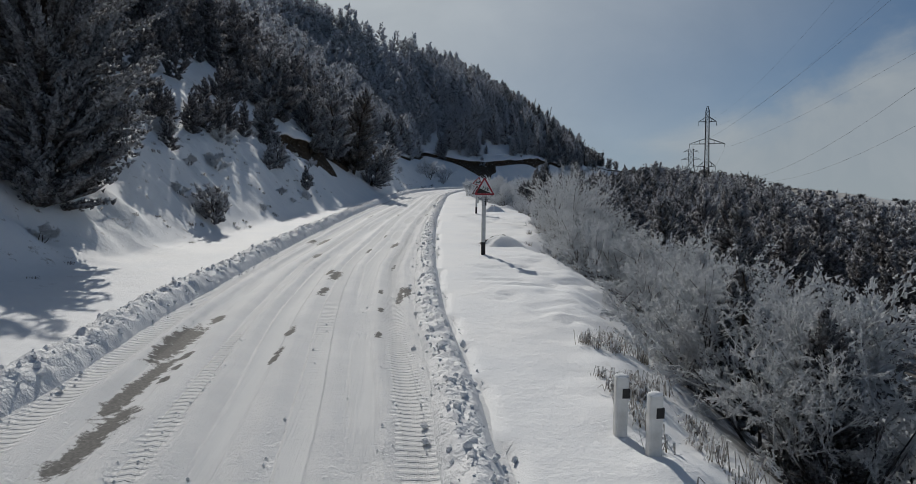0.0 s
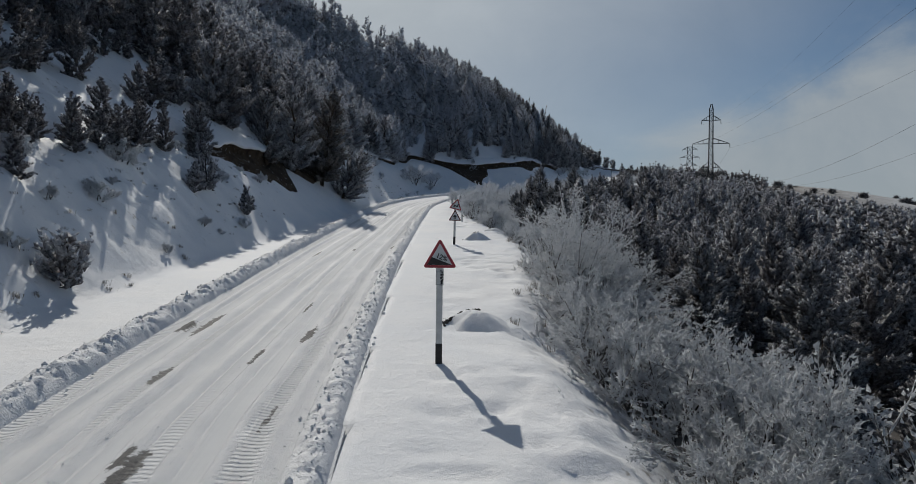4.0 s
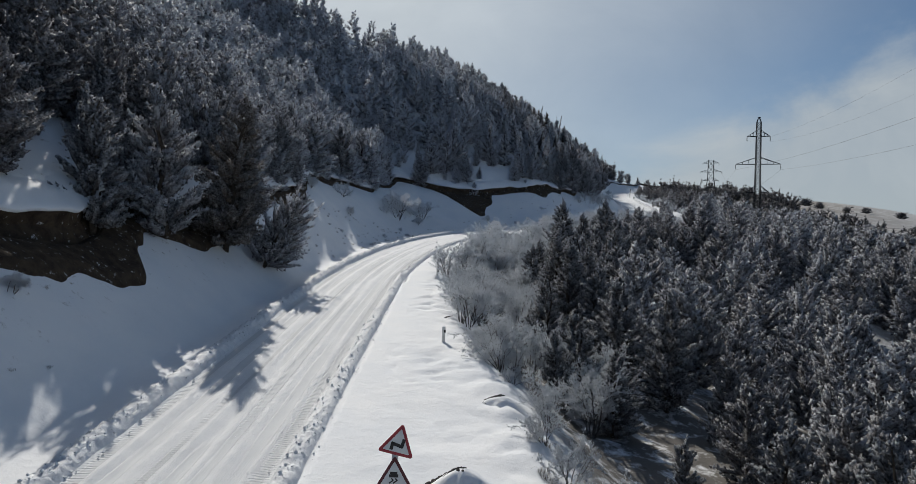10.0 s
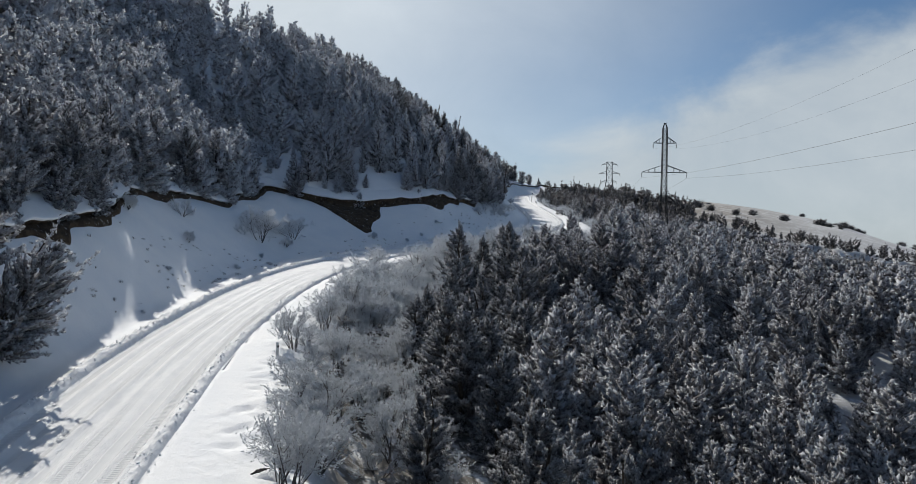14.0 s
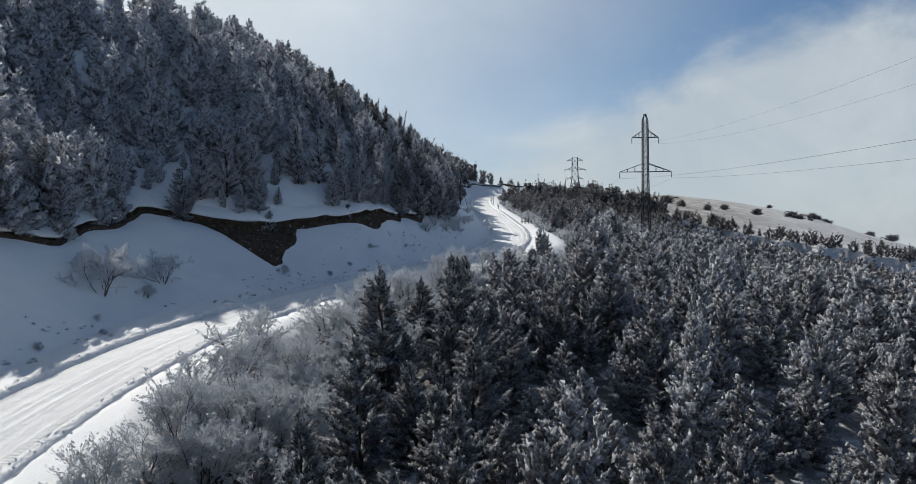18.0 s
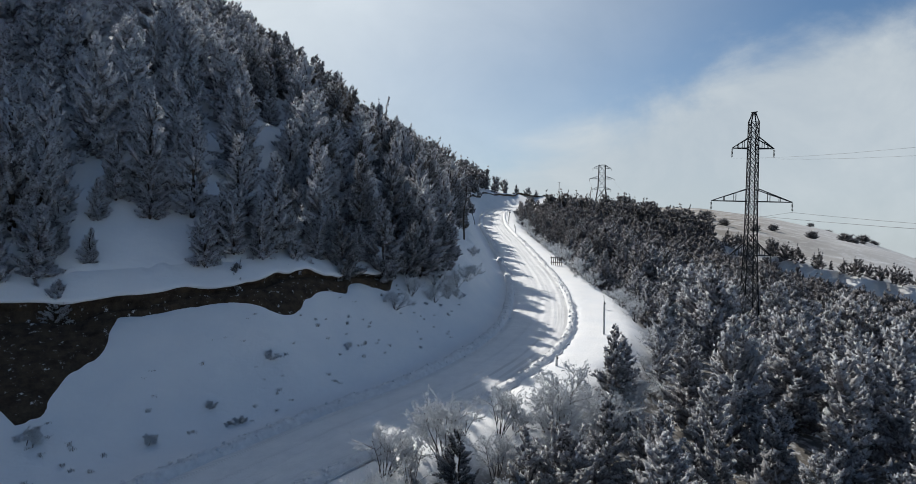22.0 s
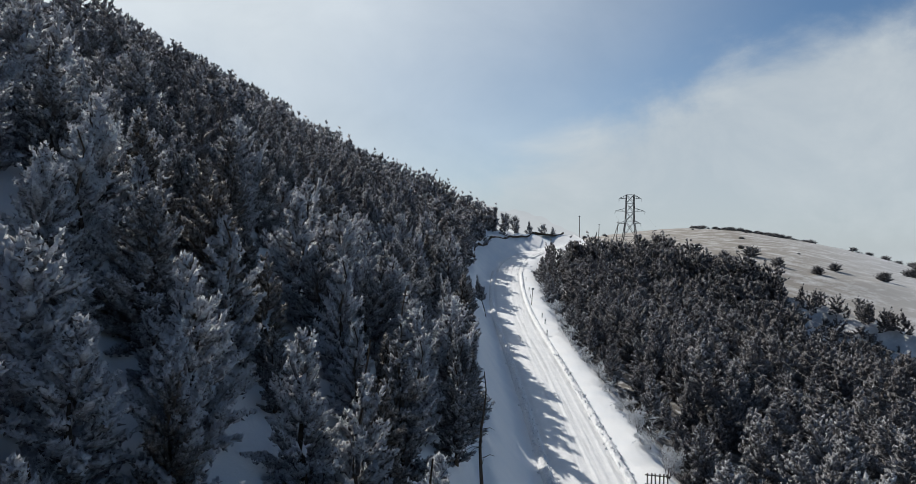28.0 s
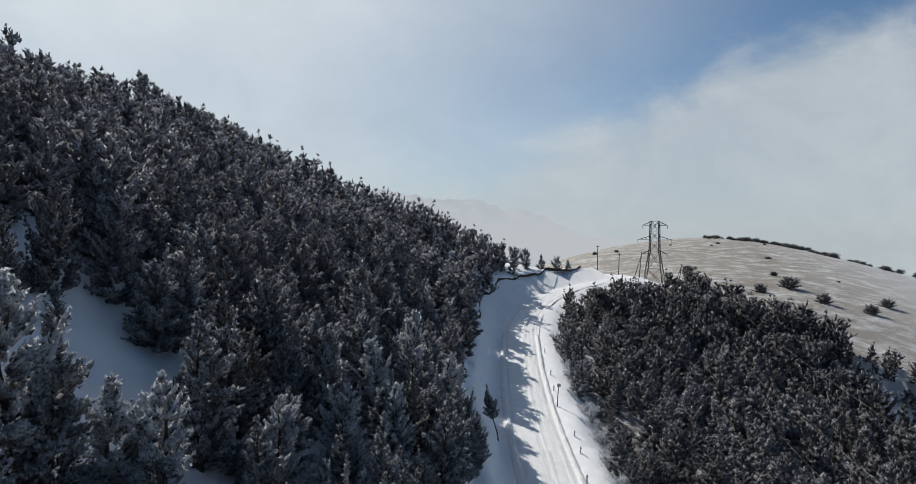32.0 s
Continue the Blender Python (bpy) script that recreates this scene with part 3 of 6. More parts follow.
#       s, offset, half length, half width of bare patches
WORN = [(8.2, -1.55, 1.3, 0.26), (10.3, -1.75, 1.7, 0.20), (12.8, -1.95, 1.6, 0.34), (14.8, -1.75, 0.5, 0.20), (11.8, -1.5, 0.3, 0.12), (11.1, -1.45, 0.25, 0.12), (10.4, -1.45, 0.2, 0.1), (13.5, 0.05, 0.5, 0.12), (11.8, 0.05, 0.6, 0.09),
        (21.1, -0.05, 0.5, 0.18), (17.9, 1.75, 0.4, 0.08), (13.1, 1.85, 0.3, 0.1), (15.6, 1.85, 0.3, 0.1), (18.0, 2.5, 0.9, 0.12), (30.2, -2.3, 0.8, 0.2), (25.6, -1.2, 0.8, 0.15), (20.6, 0.2, 1.0, 0.2), (27.1, 0.65, 0.8, 0.12), (17.8, 0.2, 0.7, 0.16), (17.6, 2.3, 1.3, 0.12),
        (29.4, 1.6, 1.0, 0.2), (30.5, 2.8, 1.2, 0.16), (30.8, -1.8, 1.6, 0.22), (29.3, 2.9, 0.8, 0.1), (47.0, -1.4, 1.3, 0.12), (51.0, 2.5, 0.8, 0.12), (49.0, 0.4, 0.5, 0.1), (33.0, 0.9, 1.0, 0.08), (23.0, 1.9, 0.9, 0.07)]


def lane(o, S):
    weave = np.interp(S, (6, 15, 23, 31, 39, 60), (0.05, -0.28, -0.52, -0.3, -0.25, 0.0)) * (0.1 if o < -2.5 else 1.0)
    return o + weave + 0.13 * fbm(S / 17, S * 0 + o * 7.3, 71, 2) * (np.abs(o) < 2.3) + 0.10 * np.sin(S / 31 + 2.2 * o) * (np.abs(o) < 2.3)


def calm(S, D):
    """How far the tracks still show: snow drifts over them higher up, most on the inside."""
    return 1 - sstep(85, 130, S) * (0.35 + 0.5 * sstep(0.6, -1.4, D))


def road_h(S, D):
    k = calm(S, D)
    h = 0.03 - 0.004 * D * D + 0.035 * fbm(S / 1.7, D / 0.5, 72, 4) * 0.6
    for o, dep, w, _ in TRACKS:
        c = D - lane(o, S)
        h = h - 1.5 * k * dep * np.exp(-(c / w) ** 2) + 0.8 * k * dep * np.exp(-((np.abs(c) - 2.0 * w) / (0.55 * w)) ** 2)
    return h


def road_track(S, D):
    return calm(S, D) * np.clip(sum(np.exp(-((D - lane(o, S)) / (1.1 * w)) ** 4) * (0.62 + 0.45 * fbm(S / 5, S * 0 + o, 73, 2)) for o, dep, w, _ in TRACKS), 0, 1)


def road_tread(S, D):
    return np.clip(sum(tr * np.exp(-((D - lane(o, S)) / (1.2 * w)) ** 4) * np.maximum(sstep(0.35, 0.6, vnoise(S / 9, S * 0 + o * 3, 74)), 0.9 * (tr > 0.9)) for o, dep, w, tr in TRACKS), 0, 1)


def road_groove(S, D):
    g = np.full_like(D, 9.0)
    for o, _, w, _t in TRACKS:
        c = (D - lane(o, S)) / w
        g = np.where(np.abs(c) < np.abs(g), c, g)
    return np.clip(g, -1.5, 1.5)


def road_worn(S, D):
    r = np.zeros_like(D)
    for s, o, hl, hw in WORN:
        c = D - o - 0.25 * (S - s) * 0.1
        r = np.maximum(r, np.exp(-((S - s) / hl) ** 4 - (c / hw) ** 2))
    return r


def build_road():
    s = np.concatenate([np.arange(-13, 60, 0.16), np.arange(60, 135, 0.35), np.arange(135, 330, 0.5), np.arange(330, 470, 1.5)])
    dd = np.linspace(-3.5, 3.5, 95)
    me, S, D = ribbon("road", s, dd, road_h, ROAD, {"track": road_track, "tread": road_tread, "groove": road_groove, "worn": road_worn})
    uv = me.uv_layers.new(name="lane")
    li = np.empty(len(me.loops), dtype=np.int32)
    me.loops.foreach_get("vertex_index", li)
    uv.data.foreach_set("uv", np.stack([S[li], D[li]], 1).astype(np.float32).ravel())
    tagged(new("road", me), "snow-packed mountain road with tyre tracks and bare patches", "road", kind="structure")


build_road()


def build_berm(name, lo, hi, height, reach, label):
    s = np.concatenate([np.arange(-13, 60, 0.09), np.arange(60, 130, 0.18), np.arange(130, 260, 0.2), np.arange(260, 330, 0.4)])
    dd = np.linspace(lo, hi, 21)
    mid, half = (lo + hi) / 2, (hi - lo) / 2

    def h(S, D):
        u = np.clip(1 - ((D - mid - 0.10 * fbm(S / 2.5, S * 0, 82, 2)) / half) ** 2, 0, 1)
        lump = 0.80 + 0.22 * vnoise(S / 0.42, D / 0.3, 83) + 0.30 * vnoise(S / 0.2, D / 0.16, 86) + 0.42 * vnoise(S / 0.1, D / 0.09, 84) + 0.25 * fbm(S / 3.5, S * 0 + lo, 85, 3) + 0.55 * (vnoise(S / 0.7, D / 0.5, 87) - 0.4) * sstep(120, 150, S)
        keep = 0.35 + 0.65 * sstep(reach, reach - 25, S) if reach else 1.0
        rim = 1 - np.clip(np.abs(D - mid) / half, 0, 1) ** 6
        return -0.12 + (0.06 + 1.1 * height * u ** 0.7 * lump * keep) * rim

    me, _, _ = ribbon(name, s, dd, h, CLOD, {}, True)
    tagged(new(name, me), label, "snow berm", kind="structure")
    # loose clods beside it
    rng = np.random.default_rng(int(abs(lo) * 10) + (1 if lo > 0 else 0))
    ico = bmesh.new()
    bmesh.ops.create_icosphere(ico, subdivisions=1, radius=1.0)
    iv = np.array([v.co[:] for v in ico.verts])
    itf = np.array([[v.index for v in f.verts] for f in ico.faces])
    ico.free()
    n = 4200
    cs = np.where(rng.uniform(0, 1, n) < 0.7, -12 + rng.uniform(0, 1, n) ** 1.5 * 150, rng.uniform(140, 260, n))
    cd = mid + np.clip(rng.normal(0, 0.6, n), -1.15, 1.15) * half
    x, y, nx, ny = along_line(cs)
    X, Y = x + nx * cd, y + ny * cd
    Z = road_z(x, y) + h(cs, cd) * (np.abs(cd - mid) < half) + 0.0
    r = (0.015 + 0.06 * rng.uniform(0, 1, n) ** 3.5) * np.where(cs > 140, 1.9, 1.0)
    vv = iv[None] * r[:, None, None] * rng.uniform(0.65, 1.25, (n, 12, 1)) * rng.uniform(0.7, 1.2, (n, 1, 3))
    vv = vv + np.stack([X, Y, Z + r * 0.3], 1)[:, None, :]
    ff = itf[None] + 12 * np.arange(n)[:, None, None]
    tagged(new("snow_clods", npmesh("snow_clods", vv.reshape(-1, 3), ff.reshape(-1, 3), CLOD)), "loose clods of ploughed snow along the berm", "snow clods", kind="stuff")


build_berm("snow_berm_west", -3.95, -2.85, 0.31, 0, "high lumpy bank of ploughed snow along the road")
build_berm("snow_berm_east", 2.6, 3.5, 0.20, 0, "low lumpy ridge of ploughed snow along the verge")


def build_crumbs():
    """Crumbs of snow thrown up between the wheel tracks."""
    rng = np.random.default_rng(55)
    n = 4200
    cs = -10 + rng.uniform(0, 1, n) ** 1.4 * 75
    cd = rng.choice((-0.75, 0.0, 0.7, 1.45, 2.0, 2.75, -2.1), n, p=(0.36, 0.04, 0.06, 0.04, 0.16, 0.30, 0.04)) + rng.normal(0, 0.08, n)
    x, y, nx, ny = along_line(cs)
    r = 0.005 + 0.022 * rng.uniform(0, 1, n) ** 5
    c = np.stack([x + nx * cd, y + ny * cd, road_z(x, y) + road_h(cs, cd) + r * 0.4], 1)
    pv = np.array([(1, 0, 0), (-1, 0, 0), (0, 1, 0), (0, -1, 0), (0, 0, 1), (0, 0, -1)], float)
    pf = np.array([(0, 2, 4), (2, 1, 4), (1, 3, 4), (3, 0, 4)])
    V = pv[None] * r[:, None, None] * rng.uniform(0.6, 1.4, (n, 6, 1)) + c[:, None]
    F = pf[None] + 6 * np.arange(n)[:, None, None]
    tagged(new("snow_crumbs", npmesh("snow_crumbs", V.reshape(-1, 3), F.reshape(-1, 3), CLOD)), "crumbs of snow between the wheel tracks", "snow crumbs", kind="stuff")


build_crumbs()


# ---- the torn turf edge above the cutting ----
def build_ledge(s_lo, s_hi, q_in, q_out):
    qs = np.arange(S0 + s_lo, S0 + s_hi, 0.2)
    cx, q, nx, ny = along_line(qs - S0)
    arc = qs
    la, lh = ledge_line(q, arc)
    fade = sstep(q_in, q_in + 9, q) * sstep(q_out, q_out - 9, q)
    notch = [(65.5, 3.5, 1.6), (71.5, 3.2, 2.4), (80, 4.0, 1.3), (85.5, 2.5, 0.9), (153.2, 1.5, 1.7), (163, 2.6, 0.6), (173, 2.6, 1.1), (120, 2.0, 0.8), (99, 1.6, 0.7), (134, 1.5, 0.6), (156, 2.0, 0.6)]
    deep = np.where(q > 165, 0.6, 1.0) * (0.12 + 0.35 * vnoise(arc / 2.1, arc * 0, 93) ** 2 + 0.2 * vnoise(arc / 0.8, arc * 0, 96) ** 2 + (0.85 + 0.3 * vnoise(arc / 1.4, arc * 0, 97)) * sum(dp * (0.5 + 0.5 * np.cos(np.pi * np.clip((q - c) / (1.6 * w), -1, 1))) for c, w, dp in notch)) * fade
    deep = deep + np.interp(q, (141.8, 142.8, 144.0, 147.6), (0, 7.3, 5.6, 0)) * (0.93 + 0.14 * vnoise(arc / 0.9, arc * 0, 98))     # the one great V of bare earth
    zr = road_z(cx, q)

    def point(dist):
        return cx - nx * dist, q - ny * dist

    def grid(rows, mat, name, label, cat):
        V = np.stack(rows, 1)
        n, m = V.shape[:2]
        i = (np.arange(n - 1)[:, None] * m + np.arange(m - 1)[None, :]).ravel()
        F = np.stack([i, i + m, i + m + 1, i + 1], 1)
        tagged(new(name, npmesh(name, V.reshape(-1, 3), F, mat, {"grass": np.zeros(n * m)}, mat is SNOW)), label, cat, kind="structure")

    bx, by = point(la + 2.1)
    back = surface(bx, by) - 0.05
    lip = zr + lh + bank(q, 4) + 0.25 * fbm(arc / 1.8, arc * 0, 94, 3)
    lip = np.minimum(lip, back - 0.3)
    bx, by = point(la)
    foot = surface(bx, by)
    lip = foot + (lip - foot) * fade - 0.3 * (1 - fade)
    jag = 0.25 * fbm(arc / 1.9, arc * 0, 92, 3)
    rows = []
    for off, t, dz in ((2.1, 0, 0), (1.4, 0.3, 0.10), (0.7, 0.65, 0.15), (0.2, 0.95, 0.10), (-0.02, 1, 0.0), (-0.05, 1, -0.10), (0.10, 1, -0.2)):
        x, y = point(la + off + jag * (t > 0.6))
        rows.append(np.stack([x, y, back * (1 - t) + lip * t + dz * fade], 1))
    grid(rows, SNOW, "turf_edge", "snow-covered turf overhanging the bare cut", "turf edge")
    rows = []
    for j, (off, t) in enumerate(((0.12, 0.0), (0.30, 0.2), (0.45, 0.45), (0.30, 0.7), (0.05, 1.0))):
        rough = 0.12 * fbm(arc / 0.5, arc * 0 + j * 1.7, 91, 3)
        x, y = point(la + off + jag + rough)
        rows.append(np.stack([x, y, (lip - 0.12) * (1 - t) + (foot + 0.02) * t], 1))
    for j in range(1, 7):
        off = -deep * 1.25 * j / 6
        x, y = point(la + off)
        rows.append(np.stack([x, y, surface(x, y) + 0.34 * fade - 0.42 * (j == 6) - 0.2 * (1 - fade) + 0.06 * fbm(arc / 0.5, arc * 0 + j * 2.1, 95, 2)], 1))
    grid(rows, EARTH, "earth_bank", "bare earth scar undercut below the turf", "earth bank")


build_ledge(50, 200, 53, 194)
build_ledge(318, 404, 300, 368)


# ---- trees ----
def tri_blades(rng, centre, out, n, length, width, frost0, frost1):
    """n pointed blades from each centre; returns verts, faces, frost."""
    m = len(centre)
    c = np.repeat(centre, n, 0)
    dirs = np.repeat(out, n, 0) + rng.normal(0, 0.75, (m * n, 3))
    dirs /= np.linalg.norm(dirs, axis=1)[:, None]
    side = np.cross(dirs, rng.normal(0, 1, (m * n, 3)))
    side /= np.linalg.norm(side, axis=1)[:, None] + 1e-6
    L = np.repeat(length, n)[:, None] * rng.uniform(0.6, 1.2, (m * n, 1))
    W = np.repeat(width, n)[:, None] * rng.uniform(0.7, 1.3, (m * n, 1))
    base = c - dirs * L * 0.25
    V = np.stack([base - side * W * 0.35, base + side * W * 0.35, c + dirs * L * 0.45 + side * W, c + dirs * L, c + dirs * L * 0.45 - side * W], 1)
    f = np.repeat(frost0, n)[:, None] * np.array([[0.25, 0.25, 0.8, 1.0, 0.8]]) * frost1
    F = np.arange(m * n)[:, None] * 5
    F = np.concatenate([F + np.array([[0, 1, 2]]), F + np.array([[0, 2, 4]]), F + np.array([[2, 3, 4]])], 0)
    return V.reshape(-1, 3), F, f.ravel()


TETRA = (np.array([(1, 0, -0.5), (-0.5, 0.87, -0.5), (-0.5, -0.87, -0.5), (0, 0, 1.3)], float), np.array([(0, 1, 3), (1, 2, 3), (2, 0, 3)]))


def clumps(rng, c, out, size, shape, fr):
    """Ragged little lumps of needles at c, pointing along out."""
    pv, pf = shape
    m, nv = len(c), len(pv)
    w = out + rng.normal(0, 0.5, (m, 3))
    w /= np.linalg.norm(w, axis=1)[:, None]
    u = np.cross(w, rng.normal(0, 1, (m, 3)))
    u /= np.linalg.norm(u, axis=1)[:, None] + 1e-6
    v = np.cross(w, u)
    s = size * rng.uniform(0.55, 1.25, (m, 1, 1))
    loc = pv[None] * rng.uniform(0.6, 1.35, (m, nv, 1)) * np.array([0.72, 0.72, 1.05])
    P = (loc[:, :, 0:1] * u[:, None] + loc[:, :, 1:2] * v[:, None] + loc[:, :, 2:3] * w[:, None]) * s
    top = np.clip(0.45 + P[:, :, 2] / (1.3 * s[:, :, 0]), 0, 1)
    f = fr[:, None] * (0.40 + 0.58 * top)
    F = (pf[None] + nv * np.arange(m)[:, None, None]).reshape(-1, 3)
    return (P + c[:, None]).reshape(-1, 3), F, np.clip(f, 0, 1).ravel()


def crown_arrays(seed, H, R, boughs, sides=4, cover=0.4, size=0.1, low=0.0, round_top=False):
    """A juniper's crown: rising boughs round the axis, thick at heart, set all over with small upturned tufts."""
    rng = np.random.default_rng(seed)
    tt = ((np.arange(boughs) + rng.uniform(0, 1, boughs)) / boughs) ** 1.15
    t = low + (0.97 - low) * tt
    az = np.arange(boughs) * 2.39996 + rng.uniform(-1.0, 1.0, boughs)
    if round_top:
        prof = np.sqrt(np.clip(1 - (2 * tt - 0.75) ** 2 / 1.7, 0.04, 1))
    else:
        prof = np.minimum(1.0, 0.66 + 1.3 * tt) * (1 - tt) ** 0.66
    ph = rng.uniform(0, 6.28, 3)
    sway = 1 + 0.20 * np.sin(az + ph[0]) + 0.14 * np.sin(3 * az + ph[1] + 7 * t) + 0.10 * np.sin(11 * t + ph[2])
    reach = np.maximum(R * prof * sway * rng.uniform(0.66, 1.2, boughs), 0.08 * R)
    el = np.radians(np.clip(12 + 42 * t + rng.normal(0, 13, boughs), -5, 80))
    lean = rng.normal(0, 0.03, 2)
    z0 = np.maximum(t * H - reach * np.tan(el) * 0.65, 0.03 * H)
    length = np.minimum(reach / np.cos(el), 1.05 * H - z0)
    D = np.stack([np.cos(az) * np.cos(el), np.sin(az) * np.cos(el), np.sin(el)], 1)
    P0 = np.stack([lean[0] * z0, lean[1] * z0, z0], 1)
    area = math.pi * R * math.hypot(R, H)
    thick = 0.46 * math.sqrt(area / boughs) * (0.40 + 0.65 * np.minimum(reach / R, 1)) * rng.uniform(0.7, 1.25, boughs)
    thick = np.minimum(thick, 0.50 * length + 0.04)
    side = np.cross(D, np.array([0.05, 0.03, 1.0]))
    side /= np.linalg.norm(side, axis=1)[:, None] + 1e-9
    top = np.cross(side, D)
    curl = rng.uniform(0.02, 0.2, boughs)[:, None] * length[:, None]

    def spine(v):
        return P0 + D * (length * v)[:, None] + np.array([0, 0, 1.0]) * curl * v * v

    # the shaded heart of each bough
    V, f = [], []
    for j, (v, w) in enumerate(((0.30, 0.55), (0.66, 0.72))):
        c = spine(v)
        for k in range(sides):
            a = 2 * np.pi * (k + 0.5 * j) / sides
            r = thick * w * rng.uniform(0.6, 1.3, boughs)
            V.append(c + (side * math.cos(a) + top * math.sin(a) * 0.8) * r[:, None] + D * (rng.normal(0, 0.3, boughs) * thick)[:, None])
            f.append(np.clip(0.10 + 0.25 * v + 0.12 * math.sin(a) + rng.normal(0, 0.12, boughs), 0, 1))
    V.append(spine(0.92))
    f.append(np.full(boughs, 0.5))
    V, f = np.stack(V, 1), np.stack(f, 1)
    m = 2 * sides + 1
    F = []
    for k in range(sides):
        a, b = k, (k + 1) % sides
        F += [(a, b, b + sides), (a, b + sides, a + sides), (sides + k, sides + (k + 1) % sides, m - 1)]
    F = (np.array(F)[None] + m * np.arange(boughs)[:, None, None]).reshape(-1, 3)
    V, f = V.reshape(-1, 3), f.ravel()
    # tufts over the boughs, closest at the tips
    n = int(cover * area / size ** 2)
    wt_b = thick * length
    pick = rng.choice(boughs, n, p=wt_b / wt_b.sum())
    v = 0.30 + 0.75 * rng.uniform(0, 1, n) ** 0.75
    a = rng.normal(np.pi / 2, 1.35, n)
    r = thick[pick] * np.interp(v, (0.3, 0.6, 0.8, 1.06), (0.75, 1.0, 0.85, 0.12)) * rng.uniform(0.55, 1.2, n)
    o = side[pick] * np.cos(a)[:, None] + top[pick] * (np.sin(a) * 0.85)[:, None]
    c = P0[pick] + D[pick] * (length[pick] * v)[:, None] + np.array([0, 0, 1.0]) * curl[pick] * (v * v)[:, None] + o * r[:, None]
    out = 0.8 * o + 0.7 * D[pick] + np.array([0, 0, 0.55])
    TV, TF, tf = clumps(rng, c, out, size, TETRA, np.clip(0.05 + 0.62 * v + 0.18 * np.sin(a) + 0.10 * t[pick] + rng.normal(0, 0.22, n), 0.05, 1.2))
    return np.concatenate([V, TV]), np.concatenate([F, TF + len(V)]), np.concatenate([f, tf])


def trunk_mesh(seed, H, r):
    bm = bmesh.new()
    pts = [(0.03 * H * math.sin(i * 1.3 + seed) * i / 8, 0.03 * H * math.cos(i * 1.7 + seed) * i / 8, -0.5 + (H * 0.95 + 0.5) * i / 8) for i in range(9)]
    tube(bm, pts, [r * (1 - 0.85 * i / 8) for i in range(9)], 7)
    me = bpy.data.meshes.new("trunk")
    bm.to_mesh(me)
    bm.free()
    me.materials.append(BARK)
    return me


# the stretch of wood that is seen from nearest
FLIGHT = np.array([(6, 14), (7, 45), (4, 75), (10, 105), (22, 150), (36, 205), (48, 250)], float)


def from_flight(x, y):
    best = np.full(np.shape(x), 1e9)
    for (x0, y0), (x1, y1) in zip(FLIGHT, FLIGHT[1:]):
        L2 = (x1 - x0) ** 2 + (y1 - y0) ** 2
        t = np.clip(((x - x0) * (x1 - x0) + (y - y0) * (y1 - y0)) / L2, 0, 1)
        best = np.minimum(best, np.hypot(x - x0 - t * (x1 - x0), y - y0 - t * (y1 - y0)))
    return best


